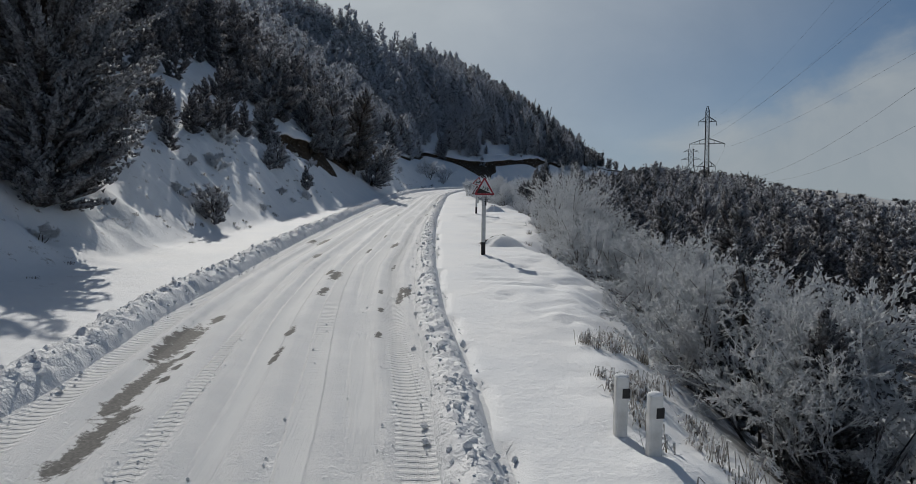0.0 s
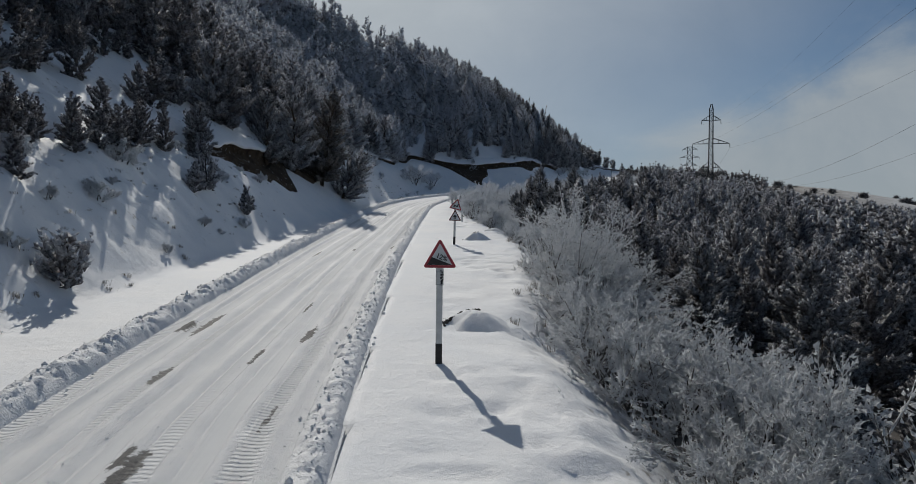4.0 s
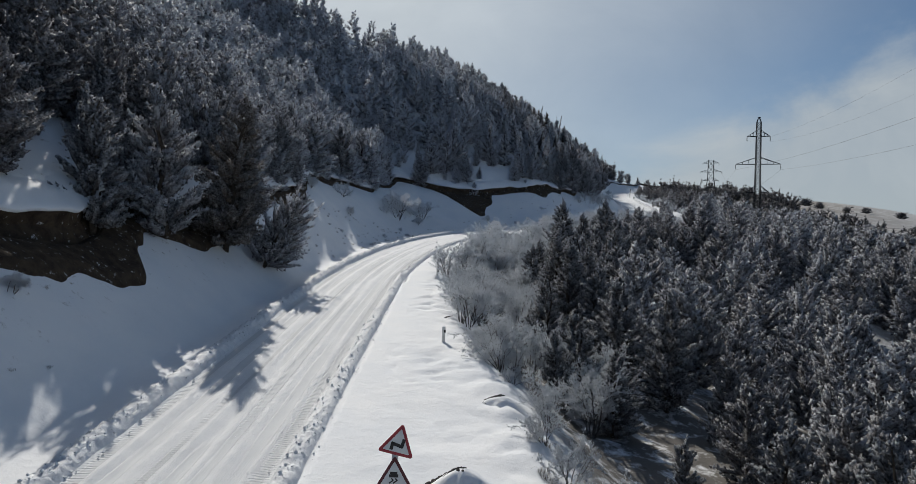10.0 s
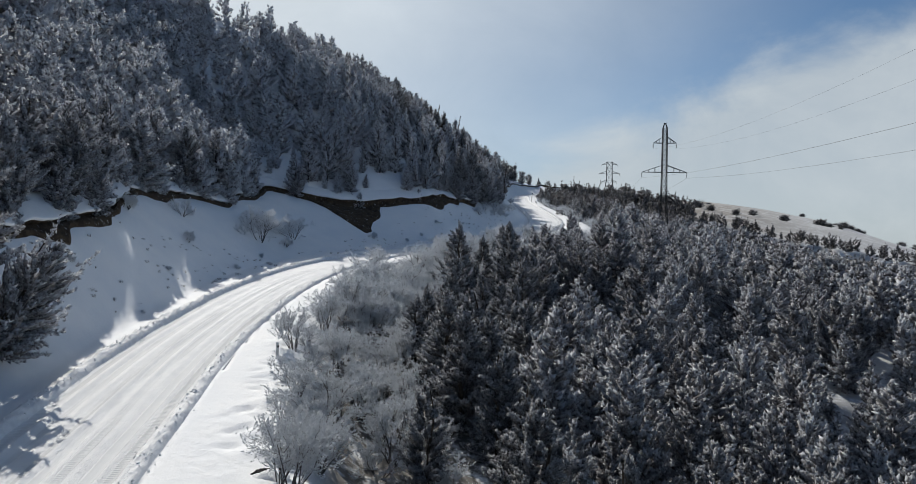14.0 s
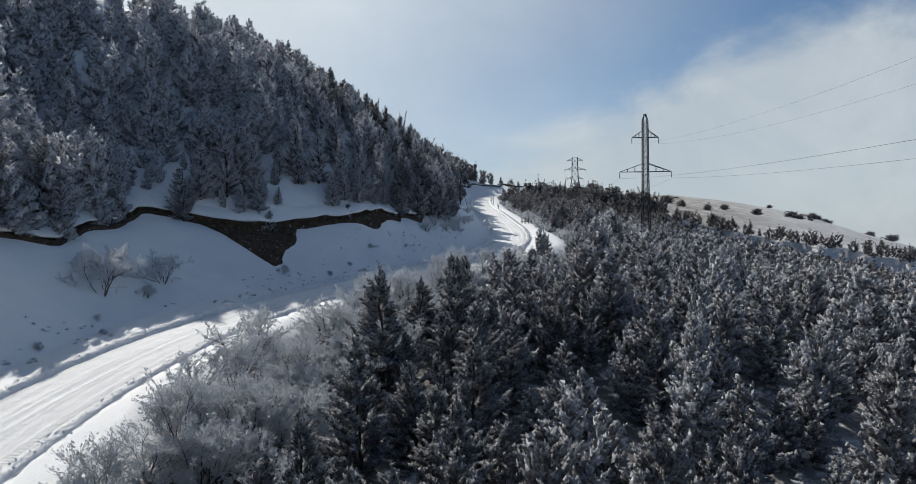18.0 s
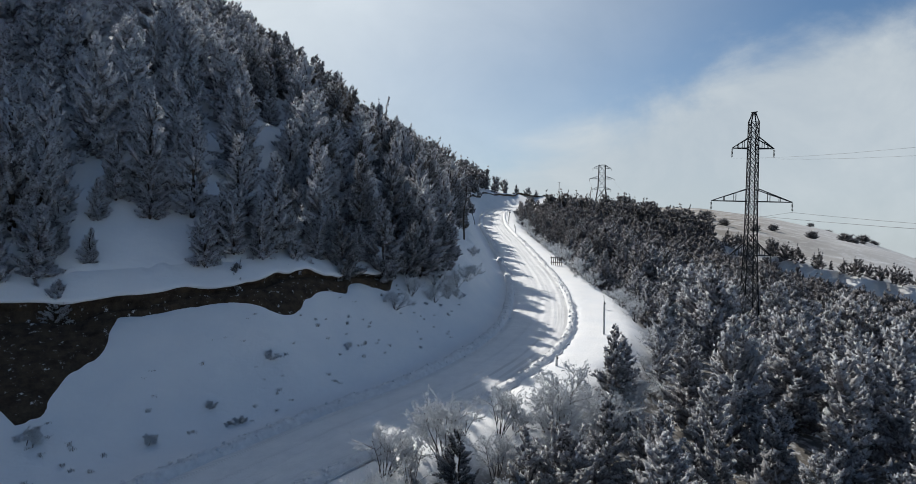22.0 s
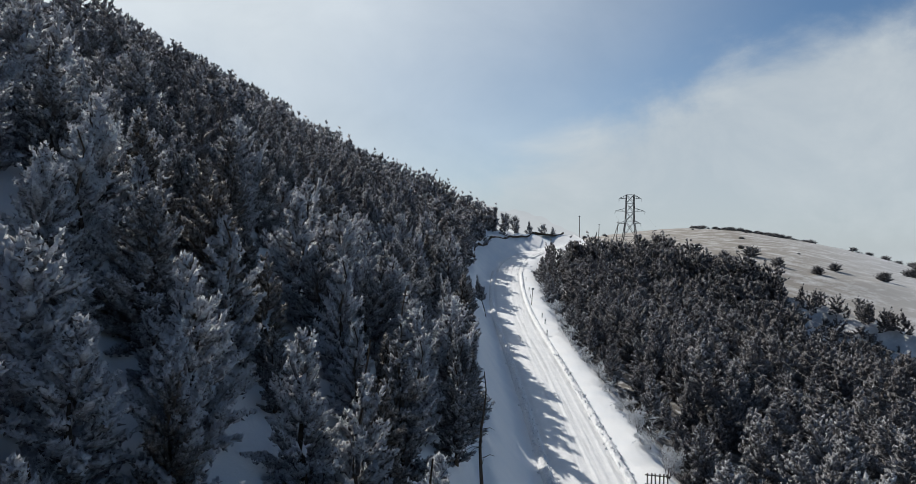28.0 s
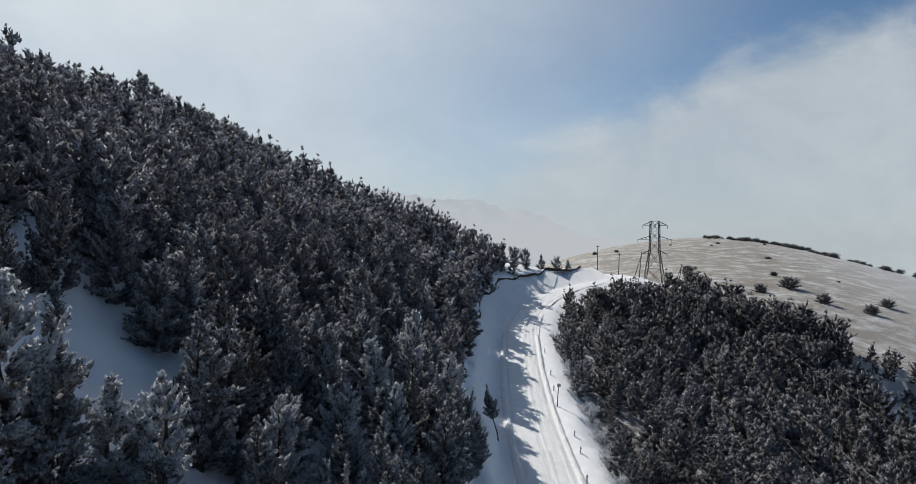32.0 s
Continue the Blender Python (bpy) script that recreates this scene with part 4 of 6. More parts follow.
def plant_sites():
    """Where conifers stand: (x, y, height, side)."""
    rng = np.random.default_rng(7)
    step = 3.5
    gx, gy = np.meshgrid(np.arange(-130, 230, step), np.arange(8, 420, step))
    gx = gx.ravel() + rng.uniform(-1.6, 1.6, gx.size)
    gy = gy.ravel() + rng.uniform(-1.6, 1.6, gy.size)
    d, q, arc, _ = locate(gx, gy)
    la, _ = ledge_line(q, arc)
    a = -d
    w = np.interp(q, VERGE_A[:, 0], VERGE_A[:, 1])
    clump = fbm(gx / 11, gy / 11, 101, 3)
    r = rng.uniform(0, 1, gx.size)
    left = (a > np.where((q > 20) & (q < 51), la - 1.8, np.where((q >= 51) & (q < 64), la - 0.3, la + 0.5))) & (a < np.where(q > 165, 72, 110)) & (r < 0.96 + 0.3 * clump)
    left &= ~((q < 51) & (a < la + 1.5) & (r > 0.7))
    left &= ~(np.hypot((gx - 3) / 5, (gy - 200) / 9) < 1)                          # small clearing on the spur
    left &= (q < 352) & (gy < 395) & ~((q > 325) & (r > 0.6))
    for cx, cy, rx, ry in ((21.5, 225.5, 4.2, 6), (29, 217, 2.4, 2), (14, 236, 3, 2.6), (12, 169, 3.8, 3.8)):      # open snow on the slope
        left &= ~(np.hypot((gx - cx) / rx, (gy - cy) / ry) < 1)
    left &= ~(np.hypot((gx - 9) / 5.0, (gy - 161.5) / 2.6) < 1)          # shelf of open snow above the cut
    vx, vy = gx - 150, gy - 385
    along, across = vx * 0.527 + vy * 0.85, vx * 0.85 - vy * 0.527
    edge = np.interp(across, (-30, -10, 2, 21, 38, 59, 73, 109), (-66, -46, -20, -42, -52, -64, -68, -62)) + 7 * fbm(gx / 16, gy / 16, 102, 2)
    right = (gy < 384) & (d > np.where(q < 95, w + 3.2, w + 2.0)) & (along < edge) & (d < 170) & (np.abs(gx) < 40 + 0.85 * gy) & (r < np.where((q < 130) | (d < w + 16), 0.95, 0.8) + 0.4 * clump)
    right &= ~((d < w + 8) & (r > 0.42) & ((q < 49) | (q > 74)) & (q < 95)) & ~((q > 31) & (q < 50) & (d < w + 8)) & ~((q > 76) & (q < 142) & (d < np.where(q < 104, w + 4.5, w + 9)) & (r > 0.07)) & ~((q >= 142) & (q < 160) & (d < w + 5.5) & (r > 0.12))
    right &= ~((np.hypot(gx - 121, gy - 376) < 15))
    ok = left | right
    h = rng.uniform(4.8, 8.6, gx.size) + 1.4 * clump
    h = np.where(left & (a > 20), h + 0.6, h)
    h = np.where(right & (across > 35) & (along > -115), h * 0.62, h)
    h = np.where(right & (d < w + 9), h * 0.72, h)
    h = np.where(right & (q < 34) & (d < w + 30), np.minimum(h, 3.4 + 0.06 * np.maximum(q - 8, 0)), h)
    h = np.where(right & (q < 100) & (d > w + 9), h * (0.78 + 0.22 * sstep(60, 100, q)), h)
    h = np.where(left & (q > 140) & (q < 190) & (a < la + 9), np.minimum(h, np.where(q < 163, 4.6, 7.0)), h)
    h = np.where(left & (q < 66) & (a < la + 9), np.minimum(h, 4.0), h)
    h = np.where(left & (q < 66) & (a < la + 2.5), h * 0.75, h)
    gx, gy, h, d, q = gx[ok], gy[ok], h[ok], d[ok], q[ok]
    # young trees between the others on the hillside
    n = 1500
    ux, uy = rng.uniform(-70, 70, n), rng.uniform(60, 330, n)
    ud, uq, uarc, _ = locate(ux, uy)
    ula, _ = ledge_line(uq, uarc)
    young = (-ud > ula + 2.5) & (-ud < 60) & ~(np.hypot((ux - 3) / 5, (uy - 200) / 9) < 1) & ~(np.hypot((ux - 21.5) / 4.2, (uy - 225.5) / 6) < 1) & ~(np.hypot((ux - 12) / 3.8, (uy - 169) / 3.8) < 1)
    gx, gy, h, d, q = np.concatenate([gx, ux[young]]), np.concatenate([gy, uy[young]]), np.concatenate([h, rng.uniform(2.2, 4.6, young.sum())]), np.concatenate([d, ud[young]]), np.concatenate([q, uq[young]])
    # rows right on the torn rim
    s = np.concatenate([np.arange(66, 196, 1.9), np.arange(96, 196, 1.15)])
    s = s + rng.uniform(-0.6, 0.6, len(s))
    x, y, nx, ny = along_line(s)
    qq = np.interp(s + S0, ARC, LINE[:, 1])
    dist = ledge_line(qq, s + S0)[0] + rng.uniform(0.4, 4.2, len(s))
    x, y = x - nx * dist, y - ny * dist
    keep = (rng.uniform(0, 1, len(s)) < 0.8) & ~(np.hypot((x - 9) / 4.2, (y - 161) / 2.4) < 1)
    # scrubby trees at the head of the open slope
    hs = np.linspace(37, 52, 12)
    hx, hy, hnx, hny = along_line(hs)
    hd = rng.uniform(11.6, 14.0, 12)
    gx, gy, d, q = np.concatenate([gx, hx - hnx * hd]), np.concatenate([gy, hy - hny * hd]), np.concatenate([d, -hd]), np.concatenate([q, hy])
    h = np.concatenate([h, rng.uniform(2.0, 3.2, 12)])
    return (np.concatenate([gx, x[keep]]), np.concatenate([gy, y[keep]]), np.concatenate([h, np.where((qq[keep] > 141) & (qq[keep] < 168), 0.72, 1.0) * rng.uniform(2.6, 6.2, keep.sum())]), np.concatenate([d, -dist[keep]]), np.concatenate([q, qq[keep]]))


def build_forest():
    x, y, h, d, q = plant_sites()
    z = surface(x, y)
    dist = from_flight(x, y)
    rng = np.random.default_rng(17)
    edge_trees = (d < 0) & (-d < 24) & (y > 24) & (y < 190)
    slope_trees = (d < 0) & (-d < 42) & (y > 186) & (y < 236)
    order = np.argsort(np.where(edge_trees | slope_trees, dist * 0.45, dist) + np.where((y > 120) & (dist > 13) & ~edge_trees & ~slope_trees, 30, 0))
    near = np.zeros(len(x), bool)
    near[order[:300]] = True
    # templates for the near trees
    kinds = []
    for i in range(11):
        H = 6.0
        R = (1.75, 2.0, 1.45, 1.8, 2.1, 1.6, 1.8, 1.8, 2.0, 1.75, 1.95)[i]
        V, F, f = crown_arrays(200 + i, H, R, 95, 5, 0.85, 0.088) if i < 7 or i > 8 else crown_arrays(200 + i, H, R, 110, 5, 0.85, 0.070)
        mat = (NEEDLE, NEEDLE, NEEDLE_DARK, NEEDLE, NEEDLE_DARK, NEEDLE_BROWN, NEEDLE, NEEDLE_DARK, NEEDLE_DARK, NEEDLE, NEEDLE)[i]
        # the last two kinds get extra frost as painted-in hillside glare
        f = np.clip(f * (1.5 if i > 8 else 1.35 if mat is NEEDLE and i < 7 else 1.0) + (0.05 if i > 8 else 0), 0, 1.3)
        label = ("frosted conifer with snow on its boughs", "broad frosted conifer on the slope", "dark slender conifer lightly rimed", "frosted conifer with snow on its boughs", "broad dark conifer lightly rimed",
                 "rusty-green conifer dusted with snow", "frosted conifer with ragged top", "dark conifer dusted with snow", "dark conifer with snow-tipped boughs", "rimed conifer paled further for glare haze", "broad rimed conifer paled further for glare haze")[i]
        tree = new("conifer", None)
        tagged(tree, label, "tree", "conifers near the road")
        part("trunk", trunk_mesh(300 + i, H, 0.16), None, tree)
        part("crown", npmesh("crown", V, F, mat, {"frost": f}, True), None, tree, "needles rimed with frost")
        kinds.append([tree, False])
    idx = np.flatnonzero(near)
    pale = np.where(d < 0, sstep(70, 145, y) * (1 - 0.92 * sstep(196, 236, y)) * (1 - 0.55 * sstep(174, 192, y) * sstep(46, 32, -d)), sstep(15, 90, y) * (1 - 0.85 * sstep(165, 235, y)) * (1 - 0.32 * sstep(44, 20, d) * sstep(146, 124, y)))      # more rime up the hillside, partly painting in the sun-glare haze there
    for j, i in enumerate(idx):
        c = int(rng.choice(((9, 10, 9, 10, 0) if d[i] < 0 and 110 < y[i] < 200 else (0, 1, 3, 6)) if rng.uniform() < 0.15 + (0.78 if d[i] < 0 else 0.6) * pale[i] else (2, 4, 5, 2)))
        if (d[i] > 0 and y[i] < 85 and dist[i] < 24) or (dist[i] < 17 and d[i] > 0):
            c = 7 + int(rng.integers(0, 2))
        s = h[i] / 6.0
        m = pose(x[i], y[i], z[i] - 0.1, rng.uniform(-3, 3), rng.uniform(-3, 3), rng.uniform(0, 360))
        sc = Vector((s * rng.uniform(0.9, 1.15), s * rng.uniform(0.9, 1.15), s))
        tree = kinds[c]
        if not tree[1]:
            ob, tree[1] = tree[0], True
            ob.matrix_basis = m
        else:
            ob = copy_thing(tree[0], m)
        ob.scale = sc
    for tree, used in kinds:
        if not used:
            for ob in (*tree.children_recursive, tree):
                bpy.data.objects.remove(ob)
    # the woods beyond, joined
    def woods(name, sel, templates, mat, label, rime):
        ids = np.flatnonzero(sel)
        which = rng.integers(0, len(templates), len(ids))
        VV, FF, ff, off = [], [], [], 0
        for ti, (V, F, f) in enumerate(templates):
            mine = ids[which == ti]
            if not len(mine):
                continue
            n = len(mine)
            ang = rng.uniform(0, 2 * np.pi, n)
            s = h[mine] / 6.0
            wd = s * rng.uniform(0.9, 1.2, n)
            ca, sa = np.cos(ang) * wd, np.sin(ang) * wd
            P = np.empty((n, len(V), 3), dtype=np.float32)
            P[:, :, 0] = V[None, :, 0] * ca[:, None] - V[None, :, 1] * sa[:, None] + x[mine][:, None]
            P[:, :, 1] = V[None, :, 0] * sa[:, None] + V[None, :, 1] * ca[:, None] + y[mine][:, None]
            P[:, :, 2] = V[None, :, 2] * s[:, None] + z[mine][:, None] - 0.1
            VV.append(P.reshape(-1, 3))
            FF.append((F[None] + len(V) * np.arange(n)[:, None, None]).reshape(-1, 3) + off)
            # flat frost floor left of the road stands in for haze
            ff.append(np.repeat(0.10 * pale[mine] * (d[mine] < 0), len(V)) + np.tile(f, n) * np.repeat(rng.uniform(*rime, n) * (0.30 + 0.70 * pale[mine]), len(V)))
            off += n * len(V)
        ob = new(name, npmesh(name, np.concatenate(VV), np.concatenate(FF), mat, {"frost": np.concatenate(ff)}, True))
        tagged(ob, label, "woods", kind="stuff")

    # nearer, middle and far crowns
    mids = [crown_arrays(400 + i, 6.0, R, 48, 4, 0.46, 0.15) for i, R in enumerate((1.7, 2.05, 1.5, 1.85, 2.2, 1.6))]
    outer = [crown_arrays(450 + i, 6.0, R, 30, 3, 0.40, 0.22) for i, R in enumerate((1.75, 2.1, 1.6, 1.95))]
    fars = [crown_arrays(500 + i, 6.0, R, 24, 3, 0.30, 0.32, 0.0, i > 1) for i, R in enumerate((1.9, 2.3, 2.2, 2.5))]
    rest = ~near
    close = [crown_arrays(480 + i, 6.0, R, 66, 4, 0.50, 0.115) for i, R in enumerate((1.7, 2.05, 1.5, 1.85, 2.2, 1.6))]
    reach = np.where((y < 130) & (d > 0), 44, 27)
    c = rest & (dist < reach)
    m = rest & (dist >= reach) & (dist < 46)
    o = rest & (dist >= 46) & (dist < 85)
    fz = rest & (dist >= 85)
    # rime ranges left of the road are raised to paint in glare haze
    woods("hillside_woods", m & (d < 0), mids, NEEDLE, "frosted conifer woods climbing the steep hillside, paled for glare haze", (1.1, 2.2))
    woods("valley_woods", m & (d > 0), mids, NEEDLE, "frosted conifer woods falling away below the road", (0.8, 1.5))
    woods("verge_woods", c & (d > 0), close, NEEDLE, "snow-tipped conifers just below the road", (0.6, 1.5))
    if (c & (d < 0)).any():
        woods("bank_woods", c & (d < 0), close, NEEDLE, "frosted conifers just above the road, paled for glare haze", (1.1, 2.2))
    woods("upper_hillside_woods", o & (d < 0), outer, NEEDLE, "frosted conifer woods high on the hillside, paled for glare haze", (1.2, 2.3))
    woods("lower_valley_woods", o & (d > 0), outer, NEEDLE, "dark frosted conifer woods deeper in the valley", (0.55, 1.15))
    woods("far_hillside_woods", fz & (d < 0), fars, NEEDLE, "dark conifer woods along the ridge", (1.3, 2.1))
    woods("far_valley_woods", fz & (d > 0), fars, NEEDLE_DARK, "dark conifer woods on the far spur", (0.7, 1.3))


build_forest()


# ---- rimed shrubs along the verge ----
def shrub_arrays(seed, H, spread_r, stems, depth=3):
    rng = np.random.default_rng(seed)
    segs = []

    def grow(p, dvec, length, r, level):
        n = (3, 2, 2, 1)[level]
        pts = [p]
        for i in range(n):
            dvec = dvec + rng.normal(0, 0.16, 3) + np.array([0, 0, 0.05])
            dvec /= np.linalg.norm(dvec)
            pts.append(pts[-1] + dvec * length / n)
        for i in range(n):
            segs.append((pts[i], pts[i + 1], r * (1 - 0.25 * i), r * (1 - 0.25 * (i + 1)), level))
        if level < depth:
            for i in range((6, 4, 3)[level]):
                k = rng.uniform(0.3, 1.0) * n
                b = pts[min(int(k), n - 1)] + (pts[min(int(k) + 1, n)] - pts[min(int(k), n - 1)]) * (k % 1)
                nd = dvec + rng.normal(0, 0.55, 3)
                nd /= np.linalg.norm(nd)
                grow(b, nd, length * rng.uniform(0.36, 0.56), r * 0.55, level + 1)

    for s in range(stems):
        a = rng.uniform(0, 2 * np.pi)
        out = rng.uniform(0.1, 1.0) * spread_r
        d0 = np.array([math.cos(a) * out, math.sin(a) * out, 1.0])
        grow(np.array([0.15 * math.cos(a), 0.15 * math.sin(a), -0.2]), d0 / np.linalg.norm(d0), H * rng.uniform(0.5, 0.75), 0.03 + 0.012 * H / 3, 0)
    A, B = np.array([s[0] for s in segs]), np.array([s[1] for s in segs])
    ra, rb = np.array([s[2] for s in segs]), np.array([s[3] for s in segs])
    lev = np.array([s[4] for s in segs])
    ra, rb = np.maximum(ra, 0.008), np.maximum(rb, 0.006)
    d = B - A
    d /= np.linalg.norm(d, axis=1)[:, None]
    u = np.cross(d, np.array([0.31, 0.7, 0.2]))
    u /= np.linalg.norm(u, axis=1)[:, None] + 1e-9
    v = np.cross(d, u)
    V = []
    for P, rad in ((A, ra), (B, rb)):
        for j in range(3):
            t = 2 * np.pi * j / 3
            V.append(P + (u * math.cos(t) + v * math.sin(t)) * rad[:, None])
    V = np.stack(V, 1)
    n = len(segs)
    o = np.arange(n)[:, None] * 6
    F = np.concatenate([o + np.array([[j, (j + 1) % 3, 3 + (j + 1) % 3]]) for j in range(3)] + [o + np.array([[j, 3 + (j + 1) % 3, 3 + j]]) for j in range(3)])
    fr = np.repeat(np.clip(0.02 + 0.33 * lev + rng.normal(0, 0.12, n), 0, 1), 6)
    split = lev < 1
    # rime on the outer twigs
    tips = np.flatnonzero(lev >= depth - 1)
    c, o2 = B[tips], d[tips]
    m = len(c)
    many = 5 if depth == 3 else 4
    pick = np.repeat(np.arange(m), many)
    c = A[tips][pick] + (B - A)[tips][pick] * rng.uniform(0.2, 1.2, (m * many, 1)) + rng.normal(0, 0.015 if depth == 3 else 0.06, (m * many, 3))
    TV, TF, tf = clumps(rng, c, o2[pick] + np.array([0, 0, 0.4]), 0.032 if depth == 3 else 0.062, TETRA, rng.uniform(1.0, 1.5, m * many))
    if depth == 3:
        SV, SF, sf = tri_blades(rng, c, o2[pick], 1, np.full(m * many, 0.12), np.full(m * many, 0.007), rng.uniform(0.6, 1.1, m * many), np.ones((m * many, 1)))
        TV, TF, tf = np.concatenate([TV, SV]), np.concatenate([TF, SF + len(TV)]), np.concatenate([tf, np.clip(sf, 0, 1)])
    stemF = F.reshape(6, n, 3)[:, split].reshape(-1, 3)
    twigF = F.reshape(6, n, 3)[:, ~split].reshape(-1, 3)
    Vf = V.reshape(-1, 3)
    return (Vf, stemF, fr), (np.concatenate([Vf, TV]), np.concatenate([twigF, TF + len(Vf)]), np.concatenate([fr, tf]))


def build_shrubs():
    rng = np.random.default_rng(23)
    kinds = []
    for i, (H, sp, st, dp) in enumerate(((3.6, 0.9, 8, 3), (3.0, 1.2, 9, 3), (4.2, 0.7, 8, 3), (1.5, 1.2, 5, 2), (3.6, 0.9, 8, 2), (3.0, 1.1, 8, 2), (4.2, 0.7, 8, 2))):
        stem, twig = shrub_arrays(600 + i, H, sp, st, dp)
        shrub = new("shrub", None)
        tagged(shrub, ("rimed leafless shrub on the verge", "wide leafless shrub white with rime", "tall leafless shrub white with rime", "small rimed bush in the snow", "rimed leafless shrub on the verge", "wide leafless shrub white with rime", "tall leafless shrub white with rime")[i], "shrub", "rimed shrubs along the road")
        part("stem", npmesh("stem", stem[0], stem[1], TWIG, {"frost": stem[2] * 0.4}), None, shrub)
        part("twig_crown", npmesh("twig_crown", twig[0], twig[1], TWIG, {"frost": twig[2]}), None, shrub, "fine twigs white with rime")
        kinds.append([shrub, False])
    sites = []
    def brink(s):
        return float(np.interp(np.interp(s + S0, ARC, LINE[:, 1]), VERGE_A[:, 0], VERGE_A[:, 1]))

    for s in np.arange(5, 33, 2.1):
        sites.append((s, brink(s) + rng.uniform(2.6, 4.6), int(rng.integers(0, 3)), rng.uniform(0.75, 1.15)))
        sites.append((s + 1, brink(s) + rng.uniform(5.0, 8.5), int(rng.integers(4, 7)), rng.uniform(0.9, 1.3)))
    for s in np.arange(34, 47, 1.9):                       # one great clump
        sites.append((s, brink(s) + rng.uniform(1.6, 3.4), int(rng.integers(0, 3)), rng.uniform(0.8, 1.15)))
        sites.append((s + 0.8, brink(s) + rng.uniform(3.2, 5.2), int(rng.integers(0, 3)), rng.uniform(0.85, 1.2)))
    for s in np.arange(50, 76, 2.4):
        sites.append((s, brink(s) + rng.uniform(0.9, 2.2), int(rng.integers(4, 7)), rng.uniform(0.35, 0.62)))
    for s in np.arange(68, 108, 1.25):
        sites.append((s, brink(s) + rng.uniform(0.5, 5.0), int(rng.integers(4, 7)), rng.uniform(0.5, 0.85)))
    for s in np.arange(66, 110, 1.6):
        sites.append((s, brink(s) + rng.uniform(4.5, 8.5), int(rng.integers(4, 7)), rng.uniform(0.6, 0.95)))
    for s in np.arange(106, 152, 0.7):
        sites.append((s, brink(s) + rng.uniform(0.5, 9.5), int(rng.integers(4, 7)), rng.uniform(0.75, 1.2)))
    for s in np.arange(152, 174, 0.9):
        sites.append((s, brink(s) + rng.uniform(0.0, 5.5), int(rng.integers(4, 7)), rng.uniform(0.55, 0.95)))
    for s in np.arange(174, 205, 3.2):
        sites.append((s, brink(s) + rng.uniform(1.5, 4), int(rng.integers(4, 7)), rng.uniform(0.5, 0.8)))
    for s in np.arange(205, 330, 3.0):
        sites.append((s, brink(s) + rng.uniform(0.6, 3), int(rng.integers(4, 7)), rng.uniform(0.4, 0.75)))
    # bushes on the cut slope
    sites += [(28, -14.5, 3, 1.0), (31, -13, 3, 0.8), (38, -12.3, 3, 1.1), (41, -10.5, 3, 0.9), (46, -11.8, 3, 1.2), (56, -10.2, 3, 0.8), (63, -9.5, 3, 0.7), (22, -13.5, 3, 0.5), (35, -9.2, 3, 0.45), (48, -8.2, 3, 0.5), (53, -7.4, 3, 0.6),
              (129.7, -11.6, 1, 1.45), (131.5, -13.2, 5, 1.2), (136, -12.6, 1, 1.1), (121, -14, 5, 0.8), (133, -11, 3, 1.1), (118, -11, 3, 1.0), (148, -10, 3, 0.9), (112, -13, 3, 1.2), (185, -8.0, 3, 1.2), (187, -7.5, 3, 0.8), (160, -8, 3, 0.5), (152, -7, 3, 0.5), (205, -8, 3, 1.0), (174, -8.6, 1, 0.55), (178, -9.2, 1, 0.6), (181, -8.2, 0, 0.5), (184, -9.0, 1, 0.65), (189, -8.0, 0, 0.55), (193, -7.6, 1, 0.6), (197, -7.2, 1, 0.5)]
    for s in rng.uniform(16, 66, 15):
        sites.append((s, -rng.uniform(7.5, 13.5) + max(0, (s - 40) * 0.05), 3, rng.uniform(0.3, 0.6)))
    for s in rng.uniform(95, 185, 16):
        sites.append((s, -rng.uniform(5.5, 9.5), 3, rng.uniform(0.2, 0.45)))
    for s, dd, kind, sc in sites:
        x, y, nx, ny = [float(v) for v in along_line(s)]
        X, Y = x + nx * dd, y + ny * dd
        m = pose(X, Y, at(X, Y), 0, 0, rng.uniform(0, 360))
        kd = kinds[kind]
        if kd[1]:
            ob = copy_thing(kd[0], m)
        else:
            ob, kd[1] = kd[0], True
            ob.matrix_basis = m
        ob.scale = (sc * rng.uniform(0.9, 1.2), sc * rng.uniform(0.9, 1.2), sc)


build_shrubs()


# ---- single trees that stand out ----
def single_tree(x, y, H, R, seed, mat, label, lean=(0, 0), low=0.05, boughs=115, size=0.2, name="conifer", round_top=False, trunk_r=None, rime=1.0):
    V, F, f = crown_arrays(seed, H, R, int(boughs * 0.8), 5, 0.7, size * 0.52, low, round_top)
    tree = new(name, None)
    tagged(tree, label, "tree")
    part("trunk", trunk_mesh(seed, H, trunk_r or 0.03 * H), None, tree)
    # rime over 1 whitens the crown, sunlight put into its frost colour
    part("crown", npmesh("crown", V, F, mat, {"frost": np.clip(f * rime, 0, 1.3)}, True), None, tree)
    tree.matrix_basis = pose(x, y, at(x, y) - 0.1, lean[0], lean[1], seed * 37 % 360)
    return tree


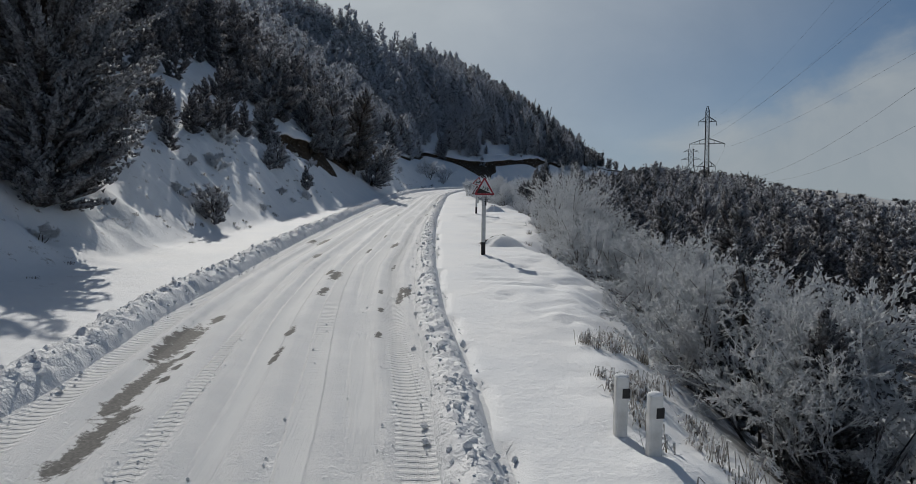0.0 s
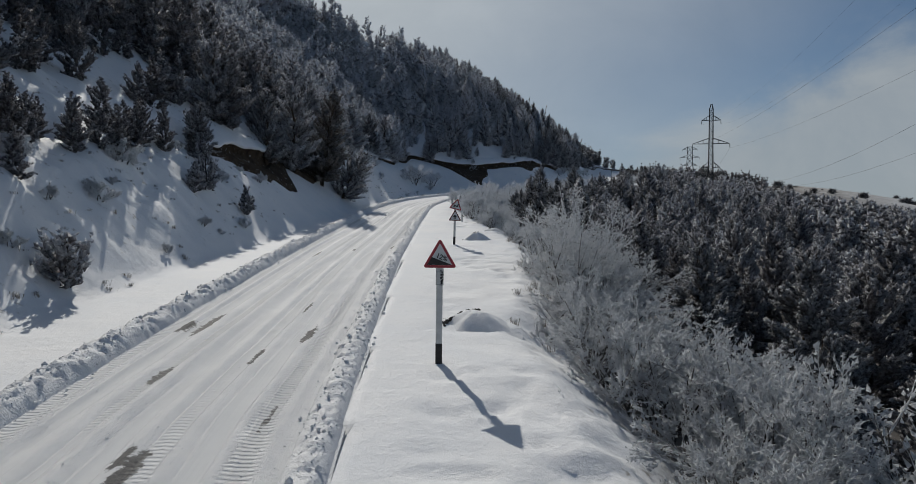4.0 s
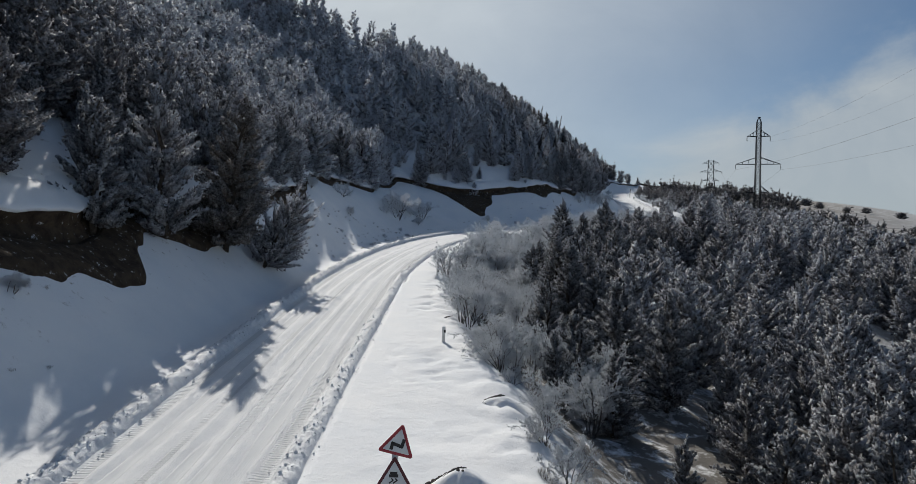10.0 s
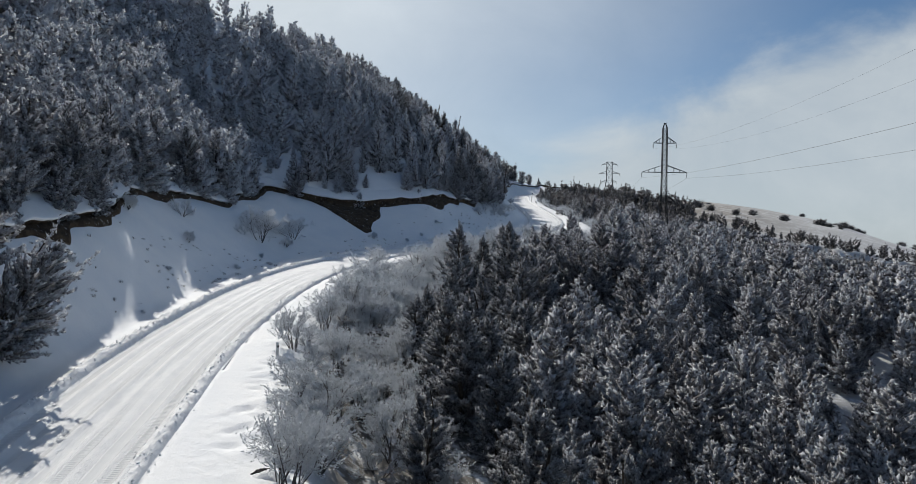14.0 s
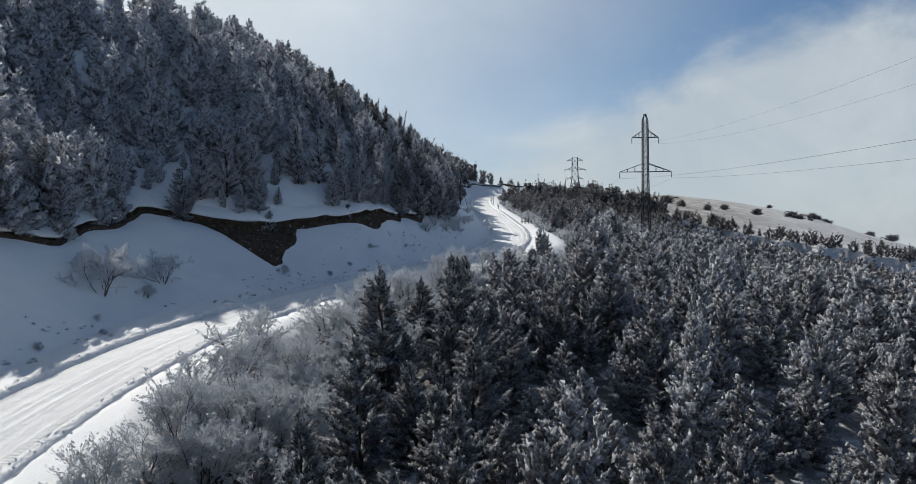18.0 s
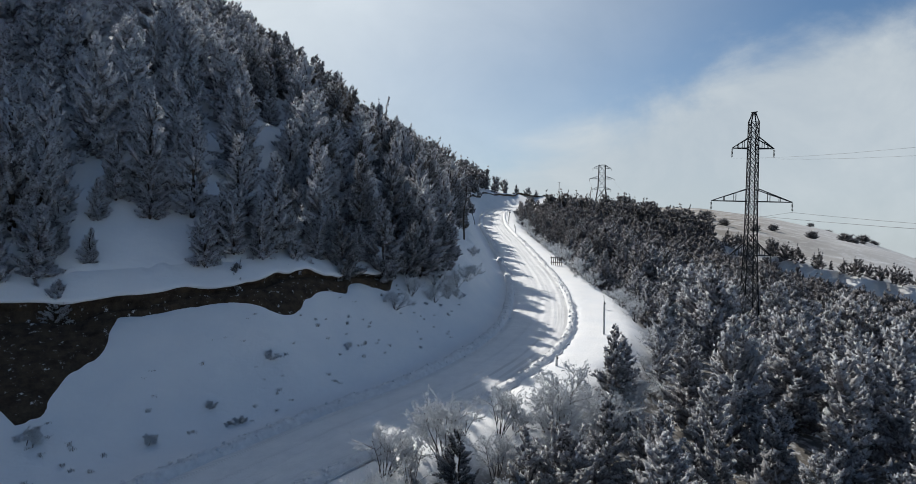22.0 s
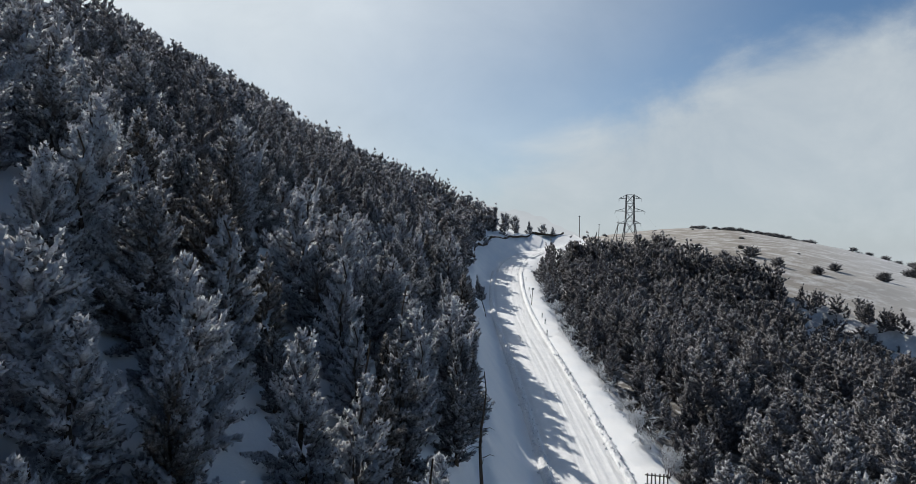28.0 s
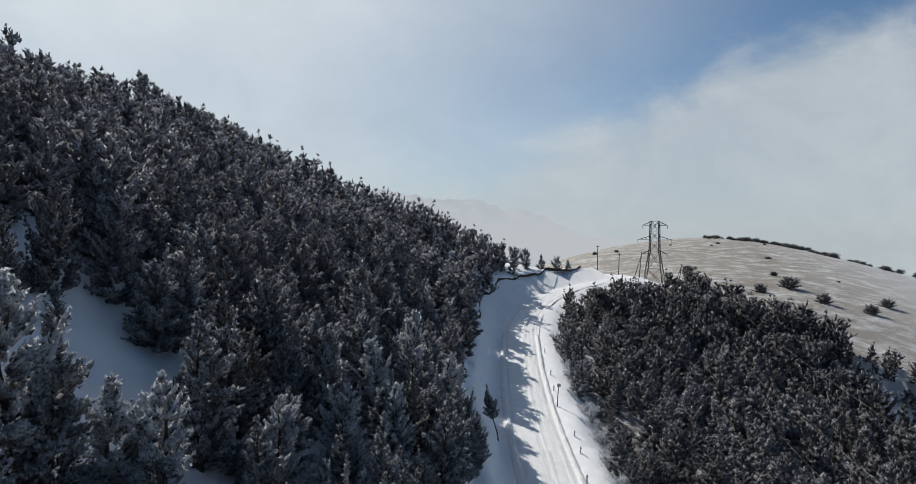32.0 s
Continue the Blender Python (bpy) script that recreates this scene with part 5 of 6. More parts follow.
single_tree(-15.6, 24.5, 12.5, 4.2, 901, NEEDLE_DARK, "tall broad dark conifer above the road", low=0.03, boughs=260, size=0.18)
single_tree(-19.5, 21.5, 12.0, 3.8, 902, NEEDLE_DARK, "tall broad dark conifer above the road", low=0.03, boughs=220, size=0.18)
single_tree(-14.8, 23.0, 6.5, 2.7, 923, NEEDLE_DARK, "low broad dark conifer at the foot of the slope", low=0.0, boughs=200, size=0.18)
single_tree(-15.2, 77.5, 9.5, 2.8, 903, NEEDLE, "frosted conifer leaning out over the earth bank", (3, 9))
single_tree(-13.6, 83.5, 11.0, 3.2, 904, NEEDLE_BROWN, "rusty conifer leaning out over the earth bank", (2, 12))
single_tree(-14.6, 88.5, 10.0, 2.9, 905, NEEDLE, "frosted conifer at the rim of the bank", (0, 7))
single_tree(-11.8, 86.5, 6.5, 2.8, 906, NEEDLE, "low frosted conifer hanging below the rim", (4, 24), boughs=190)
single_tree(-16.5, 72.0, 7.6, 2.4, 907, NEEDLE_DARK, "dark conifer at the rim of the bank")
single_tree(-14.6, 52.0, 2.9, 0.95, 908, NEEDLE, "young frosted conifer on the snowy slope", boughs=50)
single_tree(-14.9, 50.9, 2.1, 0.85, 909, NEEDLE, "young frosted conifer on the snowy slope", boughs=45)
single_tree(-12.9, 54.5, 2.0, 0.75, 910, NEEDLE_DARK, "small dark conifer on the snowy slope", boughs=40)
single_tree(-16.6, 56.0, 4.2, 1.4, 911, NEEDLE_DARK, "dark conifer above the snowy slope")
single_tree(-19.6, 66.5, 7.5, 2.2, 912, NEEDLE, "frosted conifer above the earth bank")
single_tree(-12.8, 34.0, 2.1, 1.0, 913, NEEDLE, "small round frosted conifer on the slope", boughs=40, round_top=True)
# trees with raised rime carry the sun's brightness in their colour
single_tree(17.5, 164.5, 7.2, 1.8, 914, NEEDLE, "frosted conifer above the cut, paled as if sunlit", rime=1.6)
single_tree(20.5, 168.0, 6.6, 1.9, 915, NEEDLE, "frosted conifer above the cut, paled as if sunlit", rime=1.6)
single_tree(24.0, 172.5, 7.6, 2.0, 916, NEEDLE_DARK, "dark conifer above the cut")
single_tree(27.0, 177.5, 8.0, 2.2, 917, NEEDLE_DARK, "dark conifer above the cut")
single_tree(1.5, 161.5, 8.2, 2.6, 918, NEEDLE, "broad frosted conifer at the rim of the notch, paled as if sunlit", rime=1.4)
for k, (tx, ty, th, tr) in enumerate(((0.3, 160.2, 8.0, 2.2), (3.3, 161.2, 7.4, 2.0), (-2.6, 159.0, 7.0, 2.1), (11.6, 165.4, 7.6, 2.0), (14.6, 166.3, 7.0, 1.9), (8.6, 166.2, 8.4, 2.2), (20.0, 171.0, 7.8, 2.1))):
    single_tree(tx, ty, th, tr, 930 + k, NEEDLE, "tall frosted conifer above the cut, paled as if sunlit", low=0.0, boughs=130, size=0.17, rime=1.7)
single_tree(-4.0, 156.0, 6.8, 2.1, 919, NEEDLE, "open frosted conifer hanging over the rim", (8, 6))
single_tree(53.8, 262.6, 6.2, 1.15, 920, NEEDLE_DARK, "slender leaning tree beside the road", (6, 10), low=0.48, boughs=46, size=0.17, name="leaning_tree", trunk_r=0.1)

# conifers along the rim that shade the cutting
for k, (s, off, H) in enumerate(((90, 1.6, 6.4), (93.5, 2.6, 7.0), (97, 1.4, 6.2), (100.5, 2.4, 7.2), (104, 1.5, 6.4), (108, 2.5, 7.0), (112, 1.6, 6.6), (116, 2.4, 7.0), (119.5, 1.4, 7.4), (123, 2.2, 7.6), (127, 1.6, 7.2), (131, 2.4, 7.6))):
    x, y, nx, ny = [float(v) for v in along_line(s)]
    off += float(ledge_line(np.array([y]), np.array([s + S0]))[0][0])
    single_tree(x - nx * off, y - ny * off, H, 0.32 * H, 985 + k, (NEEDLE, NEEDLE_DARK, NEEDLE)[k % 3], "frosted conifer at the rim of the cutting", low=0.0, boughs=120, size=0.18)

# conifers hanging over the rim of the cut beyond the notch
for k, (s, off, H, lean) in enumerate(((171, 11.6, 5.4, 6), (176, 11.0, 6.2, 9), (180, 10.6, 5.0, 12), (183.5, 10.4, 6.4, 8), (187, 9.9, 5.2, 12), (190.5, 9.6, 6.0, 7), (194, 9.4, 4.6, 10))):
    x, y, nx, ny = [float(v) for v in along_line(s)]
    single_tree(x - nx * off, y - ny * off, H, 0.36 * H, 970 + k, (NEEDLE_DARK, NEEDLE)[k % 2], "conifer leaning out over the rim of the cut", (4, lean), low=0.0, boughs=110, size=0.17)

# a short row on the bank above the last bend
for k, (s, off, H) in enumerate(((366, 15, 5.2), (370, 17, 5.8), (374, 15.5, 4.6), (378, 18, 5.6), (382, 16, 5.8), (385, 14, 4.2), (388, 17, 5.4), (393, 15.5, 4.6), (398, 15, 4.4), (401, 13.5, 3.6))):
    x, y, nx, ny = [float(v) for v in along_line(s)]
    single_tree(x - nx * off, y - ny * off, H, 0.34 * H, 950 + k, NEEDLE_DARK, "dark rounded conifer on the snowy bank above the bend", low=0.0, boughs=60, size=0.4, round_top=k % 2 == 0)

# dead standing trunks above the skyline
for k, (x, y, H) in enumerate(((34.0, 201.7, 8.0), (31.0, 190.5, 7.0), (38.5, 199.0, 7.5))):
    bm = bmesh.new()
    rng_k = random.Random(40 + k)
    tube(bm, [(0.04 * i * math.sin(i + k), 0.03 * i, -0.4 + (H + 0.4) * i / 7) for i in range(8)], [0.13 * (1 - 0.11 * i) for i in range(8)], 6)
    dead = new("dead_tree", None)
    for i in range(16):
        z, a = H * rng_k.uniform(0.25, 0.95), rng_k.uniform(0, 6.28)
        ln = 1.5 * (1.1 - z / H)
        limb = bmesh.new()
        tube(limb, [(0.02 * z * math.sin(z), 0, z), (ln * 0.6 * math.cos(a), ln * 0.6 * math.sin(a), z + 0.05), (ln * math.cos(a), ln * math.sin(a), z - 0.15)], [0.03, 0.02, 0.008], 4)
        part("branch", limb, BARK, dead)
    tagged(dead, "bare dead trunk with broken side branches", "dead tree", "dead trunks on the slope")
    part("trunk", bm, BARK, dead)
    dead.matrix_basis = pose(x, y, at(x, y))

# fallen trunk lying across the rim beside the road
bm = bmesh.new()
tube(bm, [(0, 0, 0), (2.2, 0.15, 0.25), (4.6, 0, 0.2), (6.5, -0.2, -0.1)], [0.16, 0.14, 0.10, 0.04], 7)
fallen = new("fallen_trunk", None)
for i in range(9):
    x0 = 1.0 + 0.6 * i
    limb = bmesh.new()
    tube(limb, [(x0, 0.05, 0.2), (x0 + 0.5, 0.5 * (-1) ** i, 0.5), (x0 + 0.8, 0.9 * (-1) ** i, 0.7)], [0.03, 0.02, 0.008], 4)
    part("branch", limb, BARK, fallen)
tagged(fallen, "fallen dead trunk with broken branches at the cut's rim", "fallen tree")
part("trunk", bm, BARK, fallen)
fallen.matrix_basis = pose(51.5, 288.0, at(51.5, 288.0) + 0.5, 0, 8, 10)


# ---- road signs ----
def tri_outline(side, r, n=5):
    """Corners-rounded triangle, apex up, base on z = 0, as (x, z)."""
    h = side * math.sqrt(3) / 2
    pts = []
    for cx, cz, a0 in ((side / 2, 0, -90), (0, h, 30), (-side / 2, 0, 150)):
        inx, inz = 0 - cx, h / 3 - cz
        L = math.hypot(inx, inz)
        ox, oz = cx + inx / L * 2 * r, cz + inz / L * 2 * r
        for i in range(n + 1):
            a = radians(a0 + 120 * i / n)
            pts.append((ox + r * math.cos(a), oz + r * math.sin(a)))
    return pts


def plate(pts, y0, y1):
    bm = bmesh.new()
    f = [bm.verts.new((x, y0, z)) for x, z in pts]
    b = [bm.verts.new((x, y1, z)) for x, z in pts]
    n = len(pts)
    bm.faces.new(f)
    bm.faces.new(b[::-1])
    for i in range(n):
        bm.faces.new((f[i], b[i], b[(i + 1) % n], f[(i + 1) % n]))
    bmesh.ops.recalc_face_normals(bm, faces=bm.faces)
    return bm


def lettering(text, size, mat):
    cu = bpy.data.curves.new("lettering", "FONT")
    cu.body, cu.size, cu.extrude, cu.align_x, cu.align_y = text, size, 0.002, "CENTER", "CENTER"
    cu.offset = size * 0.025
    tmp = new("lettering_curve", cu)
    me = bpy.data.meshes.new_from_object(tmp.evaluated_get(bpy.context.evaluated_depsgraph_get()))
    bpy.data.objects.remove(tmp)
    me.materials.clear()
    me.materials.append(mat)
    return me


def stroke(pts, w, y0, y1):
    """A flat black stroke along (x, z) points."""
    bm = bmesh.new()
    for (x0, z0), (x1, z1) in zip(pts, pts[1:]):
        dx, dz = x1 - x0, z1 - z0
        L = math.hypot(dx, dz)
        px, pz = -dz / L * w / 2, dx / L * w / 2
        ex, ez = dx / L * w * 0.35, dz / L * w * 0.35
        q = [(x0 + px - ex, z0 + pz - ez), (x1 + px + ex, z1 + pz + ez), (x1 - px + ex, z1 - pz + ez), (x0 - px - ex, z0 - pz - ez)]
        f = [bm.verts.new((x, y0, z)) for x, z in q]
        b = [bm.verts.new((x, y1, z)) for x, z in q]
        bm.faces.new(f)
        bm.faces.new(b[::-1])
        for i in range(4):
            bm.faces.new((f[i], b[i], b[(i + 1) % 4], f[(i + 1) % 4]))
    bmesh.ops.recalc_face_normals(bm, faces=bm.faces)
    return bm


def sign_post(sign, height, w, band):
    bm = bmesh.new()
    box(bm, w, w, height + 0.3 - band, Matrix.Translation((0, 0, band + (height - band) / 2)), 0.012)
    part("post", bm, GREYPOST, sign, "grey painted concrete post")
    bm = bmesh.new()
    box(bm, w + 0.006, w + 0.006, band + 0.4, Matrix.Translation((0, 0, band / 2 - 0.2)), 0.012)
    part("foot_band", bm, BLACK, sign, "black painted foot")


def triangle_sign(sign, side, z, tilt, border, y, symbols):
    """A triangular plate with border, face and symbols, at height z."""
    m = Matrix.Translation((0, 0, z)) @ Matrix.Rotation(radians(tilt), 4, "Y")
    pl = part("plate", plate(tri_outline(side, 0.045), y, y + 0.018), border, sign)
    pl.matrix_local = m
    s2 = side * 0.73
    face = part("sign_face", plate([(x, zz + side * 0.078) for x, zz in tri_outline(s2, 0.012, 2)], y - 0.004, y + 0.004), SIGNWHITE, pl, "grey-white reflective face")
    for name, data in symbols:
        part(name, data, BLACK, pl)
    rim = part("back_rib", plate([(-side * 0.3, side * 0.2), (side * 0.3, side * 0.2), (side * 0.3, side * 0.25), (-side * 0.3, side * 0.25)], y + 0.02, y + 0.04), BACKMETAL, pl)
    return pl


Y = -0.11
sign = new("gradient_sign", None)
tagged(sign, "red-bordered triangular steep gradient sign on concrete post", "road sign")
sign_post(sign, 2.42, 0.16, 0.53)
S = 0.87
wedge = plate([(-0.325, 0.07), (0.325, 0.07), (-0.205, 0.275)], Y - 0.007, Y)
txt = lettering("12%", 0.175, BLACK)
txt.transform(Matrix.Translation((0.045, Y - 0.009, 0.262)) @ Matrix.Rotation(radians(21), 4, "Y") @ Matrix.Rotation(radians(90), 4, "X"))
triangle_sign(sign, S, 2.46, 0, REDPAINT, Y, [("gradient_wedge", wedge), ("lettering", txt)])
bm = bmesh.new()
for sx in (-0.09, 0.09):
    tube(bm, [(sx, -0.09, 2.02), (sx, -0.09, 2.55)], [0.008, 0.008], 6)
for zz in (2.03, 2.36):
    tube(bm, [(-0.1, -0.09, zz), (0.1, -0.09, zz)], [0.008, 0.008], 6)
part("wire_clamp", bm, BACKMETAL, sign, "thin rusty wire clamp")
bm = bmesh.new()
for i in range(5):
    box(bm, 0.05, 0.012, 0.09, Matrix.Translation((0.05 + 0.012 * (i % 2), -0.083, 2.06 + 0.075 * i)) @ Matrix.Rotation(0.5 * i, 4, "Y"), 0.003)
part("flaked_patch", bm, BLACK, sign, "flaked dark patch of old paint")
sign.matrix_basis = pose(1.04, 26.7, at(1.04, 26.7) - 0.02, 0, 0, 4)

sign = new("bend_sign", None)
tagged(sign, "post with two stacked triangular warning signs, one tilted", "road sign")
sign_post(sign, 2.5, 0.14, 0.55)
S = 0.84
bend = stroke([(-0.12, 0.12), (-0.12, 0.24), (0.10, 0.24 - 0.03), (0.11, 0.36)], 0.075, Y - 0.007, Y)
triangle_sign(sign, S, 2.32, 13, REDPAINT, Y, [("bend_symbol", bend)])
car = stroke([(-0.07, 0.33), (0.05, 0.33)], 0.06, Y - 0.007, Y)
body = stroke([(-0.09, 0.27), (0.07, 0.27)], 0.07, Y - 0.007, Y)
skid1 = stroke([(-0.055, 0.21), (-0.02, 0.17), (-0.10, 0.11)], 0.03, Y - 0.007, Y)
skid2 = stroke([(0.035, 0.21), (0.07, 0.17), (-0.01, 0.11)], 0.03, Y - 0.007, Y)
DULL = simple("weathered_border", (0.055, 0.012, 0.016), (0.10, 0.022, 0.028), 5.0, 0.6)
triangle_sign(sign, S, 1.58, 0, DULL, Y, [("car_symbol", car), ("car_body_symbol", body), ("skid_mark", skid1), ("skid_mark", skid2)])
sign.matrix_basis = pose(1.42, 52.4, at(1.42, 52.4) - 0.02, 0, 1.0, 3)

# a sign on the inside of the upper bend, and a bare pole with a plate
sign = new("bank_sign", None)
tagged(sign, "small dark triangular sign on a thin post in the bank", "road sign")
bm = bmesh.new()
tube(bm, [(0, 0, -0.4), (0, 0, 2.6)], [0.04, 0.04], 7)
part("post", bm, STEEL, sign)
part("plate", plate(tri_outline(0.8, 0.04), -0.06, -0.04), BLACK, sign, "dark back of the plate")
sign.children[1].location = (0, 0, 2.0)
sign.matrix_basis = pose(52.6, 277.0, at(52.6, 277.0), 0, 0, 10)

sign = new("roadside_pole", None)
tagged(sign, "thin wooden pole with a small plate on the verge", "pole")
bm = bmesh.new()
tube(bm, [(0, 0, -0.4), (0.02, 0, 1.4), (0.05, 0, 3.1)], [0.075, 0.065, 0.055], 7)
part("pole", bm, WOOD, sign)
bm = bmesh.new()
box(bm, 0.5, 0.03, 0.4, Matrix.Translation((0.05, -0.08, 2.85)), 0.01)
part("plate", bm, BACKMETAL, sign)
sign.matrix_basis = pose(65.0, 274.0, at(65.0, 274.0), 0, 3, 0)

sign = new("roadside_pole", None)
tagged(sign, "tall weathered pole beside a leaning iron stake", "pole")
bm = bmesh.new()
tube(bm, [(0, 0, -0.4), (0.02, 0, 1.5), (0.06, 0, 2.6)], [0.10, 0.09, 0.08], 7)
part("pole", bm, GREYPOST, sign)
bm = bmesh.new()
tube(bm, [(0.1, 0, 1.6), (0.02, 0, 3.4)], [0.03, 0.02], 6)
part("stake", bm, STEEL, sign)
sign.matrix_basis = pose(44.7, 167.9, at(44.7, 167.9), 0, -2, 0)


# ---- marker posts ----
def marker_post():
    p = new("marker_post", None)
    tagged(p, "white concrete marker post with a black band", "marker post", "marker posts along the verge")
    bm = bmesh.new()
    box(bm, 0.17, 0.13, 1.15, Matrix.Translation((0, 0, 0.2)), 0.03)
    part("body", bm, CONCRETE_W, p)
    bm = bmesh.new()
    box(bm, 0.10, 0.006, 0.13, Matrix.Translation((0.045, -0.066, 0.56)))
    box(bm, 0.006, 0.10, 0.13, Matrix.Translation((0.086, 0.0, 0.56)))
    part("band", bm, BLACK, p, "black reflector band")
    bm = bmesh.new()
    bmesh.ops.create_icosphere(bm, subdivisions=2, radius=1.0, matrix=Matrix.Translation((0, 0, 0.775)) @ Matrix.Diagonal((0.10, 0.07, 0.035, 1)))
    part("snow_cap", bm, SNOW, p, "thin cap of snow")
    return p


POSTS = [(2.18, 8.57, 2, 0), (2.42, 7.9, 7, -2), (2.14, 71.2, 0, 1), (1.15, 91.5, 2, 0), (37.5, 159.6, 0, 2), (48.85, 177.4, 1, 0), (57.3, 234.0, 0, 1), (60.8, 252.8, -2, 0),
         (62.7, 259.5, 0, 3), (63.7, 264.0, 3, 0), (66.6, 280.0, 1, 0), (68.5, 287.0, 0, 2), (71.5, 299.0, 0, 0)]
first = marker_post()
for k, (x, y, rx, ry) in enumerate(POSTS):
    m = pose(x, y, at(x, y), rx, ry, 6 if k < 4 else -14)
    if k == 0:
        first.matrix_basis = m
    else:
        copy_thing(first, m)

# broken picket barrier on the verge
fence = new("picket_barrier", None)
tagged(fence, "short broken barrier of weathered pickets on the verge", "barrier")
for i in range(6):
    bm = bmesh.new()
    box(bm, 0.10, 0.06, 1.5, Matrix.Translation((-0.75 + 0.3 * i, 0, 0.55)) @ Matrix.Rotation(0.05 * math.sin(i * 2.3), 4, "Y"), 0.01)
    part("picket", bm, WOOD, fence)
for z in (0.45, 1.15):
    bm = bmesh.new()
    box(bm, 1.9, 0.05, 0.09, Matrix.Translation((0, -0.06, z)) @ Matrix.Rotation(0.03, 4, "Y"), 0.01)
    part("rail", bm, WOOD, fence)
fence.matrix_basis = pose(54.0, 206.6, at(54.0, 206.6), 0, 0, -20)


# ---- snowed-in gravel mounds on the verge ----
def mound(x, y, R, H, seed, label):
    rng = np.random.default_rng(seed)
    thing = new("gravel_mound", None)
    tagged(thing, label, "mound", "snowed-in mounds on the verge")
    n, rings = 40, 14
    ang = np.arange(n) * 2 * np.pi / n
    V = [(0, 0, H)]
    for i in range(1, rings + 1):
        u = i / rings
        r = R * u * (1 + 0.16 * np.sin(2 * ang + seed) + 0.08 * np.sin(5 * ang + seed * 2))
        z = H * (np.cos(np.pi * u) * 0.5 + 0.5) + 0.05 * fbm(r * np.cos(ang) * 4, r * np.sin(ang) * 4, seed, 3) * (1 - u) - 0.16 * u ** 4
        V += [(a, b, c) for a, b, c in zip(r * np.cos(ang), r * np.sin(ang), z)]
    F = [(0, 1 + j, 1 + (j + 1) % n) for j in range(n)]
    for i in range(rings - 1):
        for j in range(n):
            a, b = 1 + i * n + j, 1 + i * n + (j + 1) % n
            F += [(a, a + n, b + n), (a, b + n, b)]
    V = np.array(V)
    part("snow_cover", npmesh("snow_cover", V, F, SNOW, {"grass": np.zeros(len(V))}, True), None, thing)
    # bare gravel showing through, in two bands on the west flank
    ico = bmesh.new()
    bmesh.ops.create_icosphere(ico, subdivisions=1, radius=1.0)
    iv = np.array([v.co[:] for v in ico.verts])
    itf = np.array([[v.index for v in f.verts] for f in ico.faces])
    ico.free()
    for band_y, length, count in ((0.25 * R, 1.0, 420), (-0.10 * R, 0.95, 360)):
        t = rng.uniform(0, 1, count)
        px = -0.88 * R + t * R * length
        py = band_y + 0.35 * R * t + rng.normal(0, 0.05 * R, count) * (1 + np.sin(t * 9))
        rr = np.hypot(px, py) / R
        pz = H * (np.cos(np.pi * np.clip(rr, 0, 1)) * 0.5 + 0.5) - 0.02
        r = 0.02 + 0.05 * rng.uniform(0, 1, count) ** 2
        vv = iv[None] * r[:, None, None] * rng.uniform(0.6, 1.3, (count, 12, 1)) + np.stack([px, py, pz], 1)[:, None]
        ff = itf[None] + 12 * np.arange(count)[:, None, None]
        ob = part("bare_gravel", npmesh("bare_gravel", vv.reshape(-1, 3), ff.reshape(-1, 3), ROCK), None, thing, "dark gravel showing through the snow")
        ob["kind"] = "stuff"
    thing.matrix_basis = pose(x, y, at(x, y) - 0.07, 6, 0, 0)


mound(2.15, 31.3, 1.5, 0.52, 3, "snow-covered gravel mound with dark bare streaks")
mound(3.05, 55.6, 1.15, 0.60, 8, "snow-covered gravel mound with a dark bare slab")
mound(2.5, 76.8, 0.9, 0.26, 12, "low snow-covered mound by the marker post")
mound(4.6, 62.5, 1.1, 0.4, 15, "low snow-covered mound on the brink")


# ---- pylons and wires ----
def lattice(thing, levels, name="tower_body", w=0.09):
    """Four legs through (z, half width) levels, with crossed braces."""
    bm = bmesh.new()
    for (z0, h0), (z1, h1) in zip(levels, levels[1:]):
        for sx, sy in ((1, 1), (1, -1), (-1, -1), (-1, 1)):
            bar(bm, (sx * h0, sy * h0, z0), (sx * h1, sy * h1, z1), w * 1.3)
    part("leg_frame", bm, STEEL, thing)
    bm = bmesh.new()
    for (z0, h0), (z1, h1) in zip(levels, levels[1:]):
        n = max(1, round((z1 - z0) / (2.1 * (h0 + h1) / 2)))
        for i in range(n):
            za, zb = z0 + (z1 - z0) * i / n, z0 + (z1 - z0) * (i + 1) / n
            ha, hb = h0 + (h1 - h0) * i / n, h0 + (h1 - h0) * (i + 1) / n
            c = [(1, 1), (1, -1), (-1, -1), (-1, 1)]
            for (ax, ay), (bx, by) in zip(c, c[1:] + c[:1]):
                bar(bm, (ax * ha, ay * ha, za), (bx * hb, by * hb, zb), w * 0.9)
                bar(bm, (bx * ha, by * ha, za), (ax * hb, ay * hb, zb), w * 0.9)
                bar(bm, (ax * hb, ay * hb, zb), (bx * hb, by * hb, zb), w * 0.6)
    part("bracing", bm, STEEL, thing)


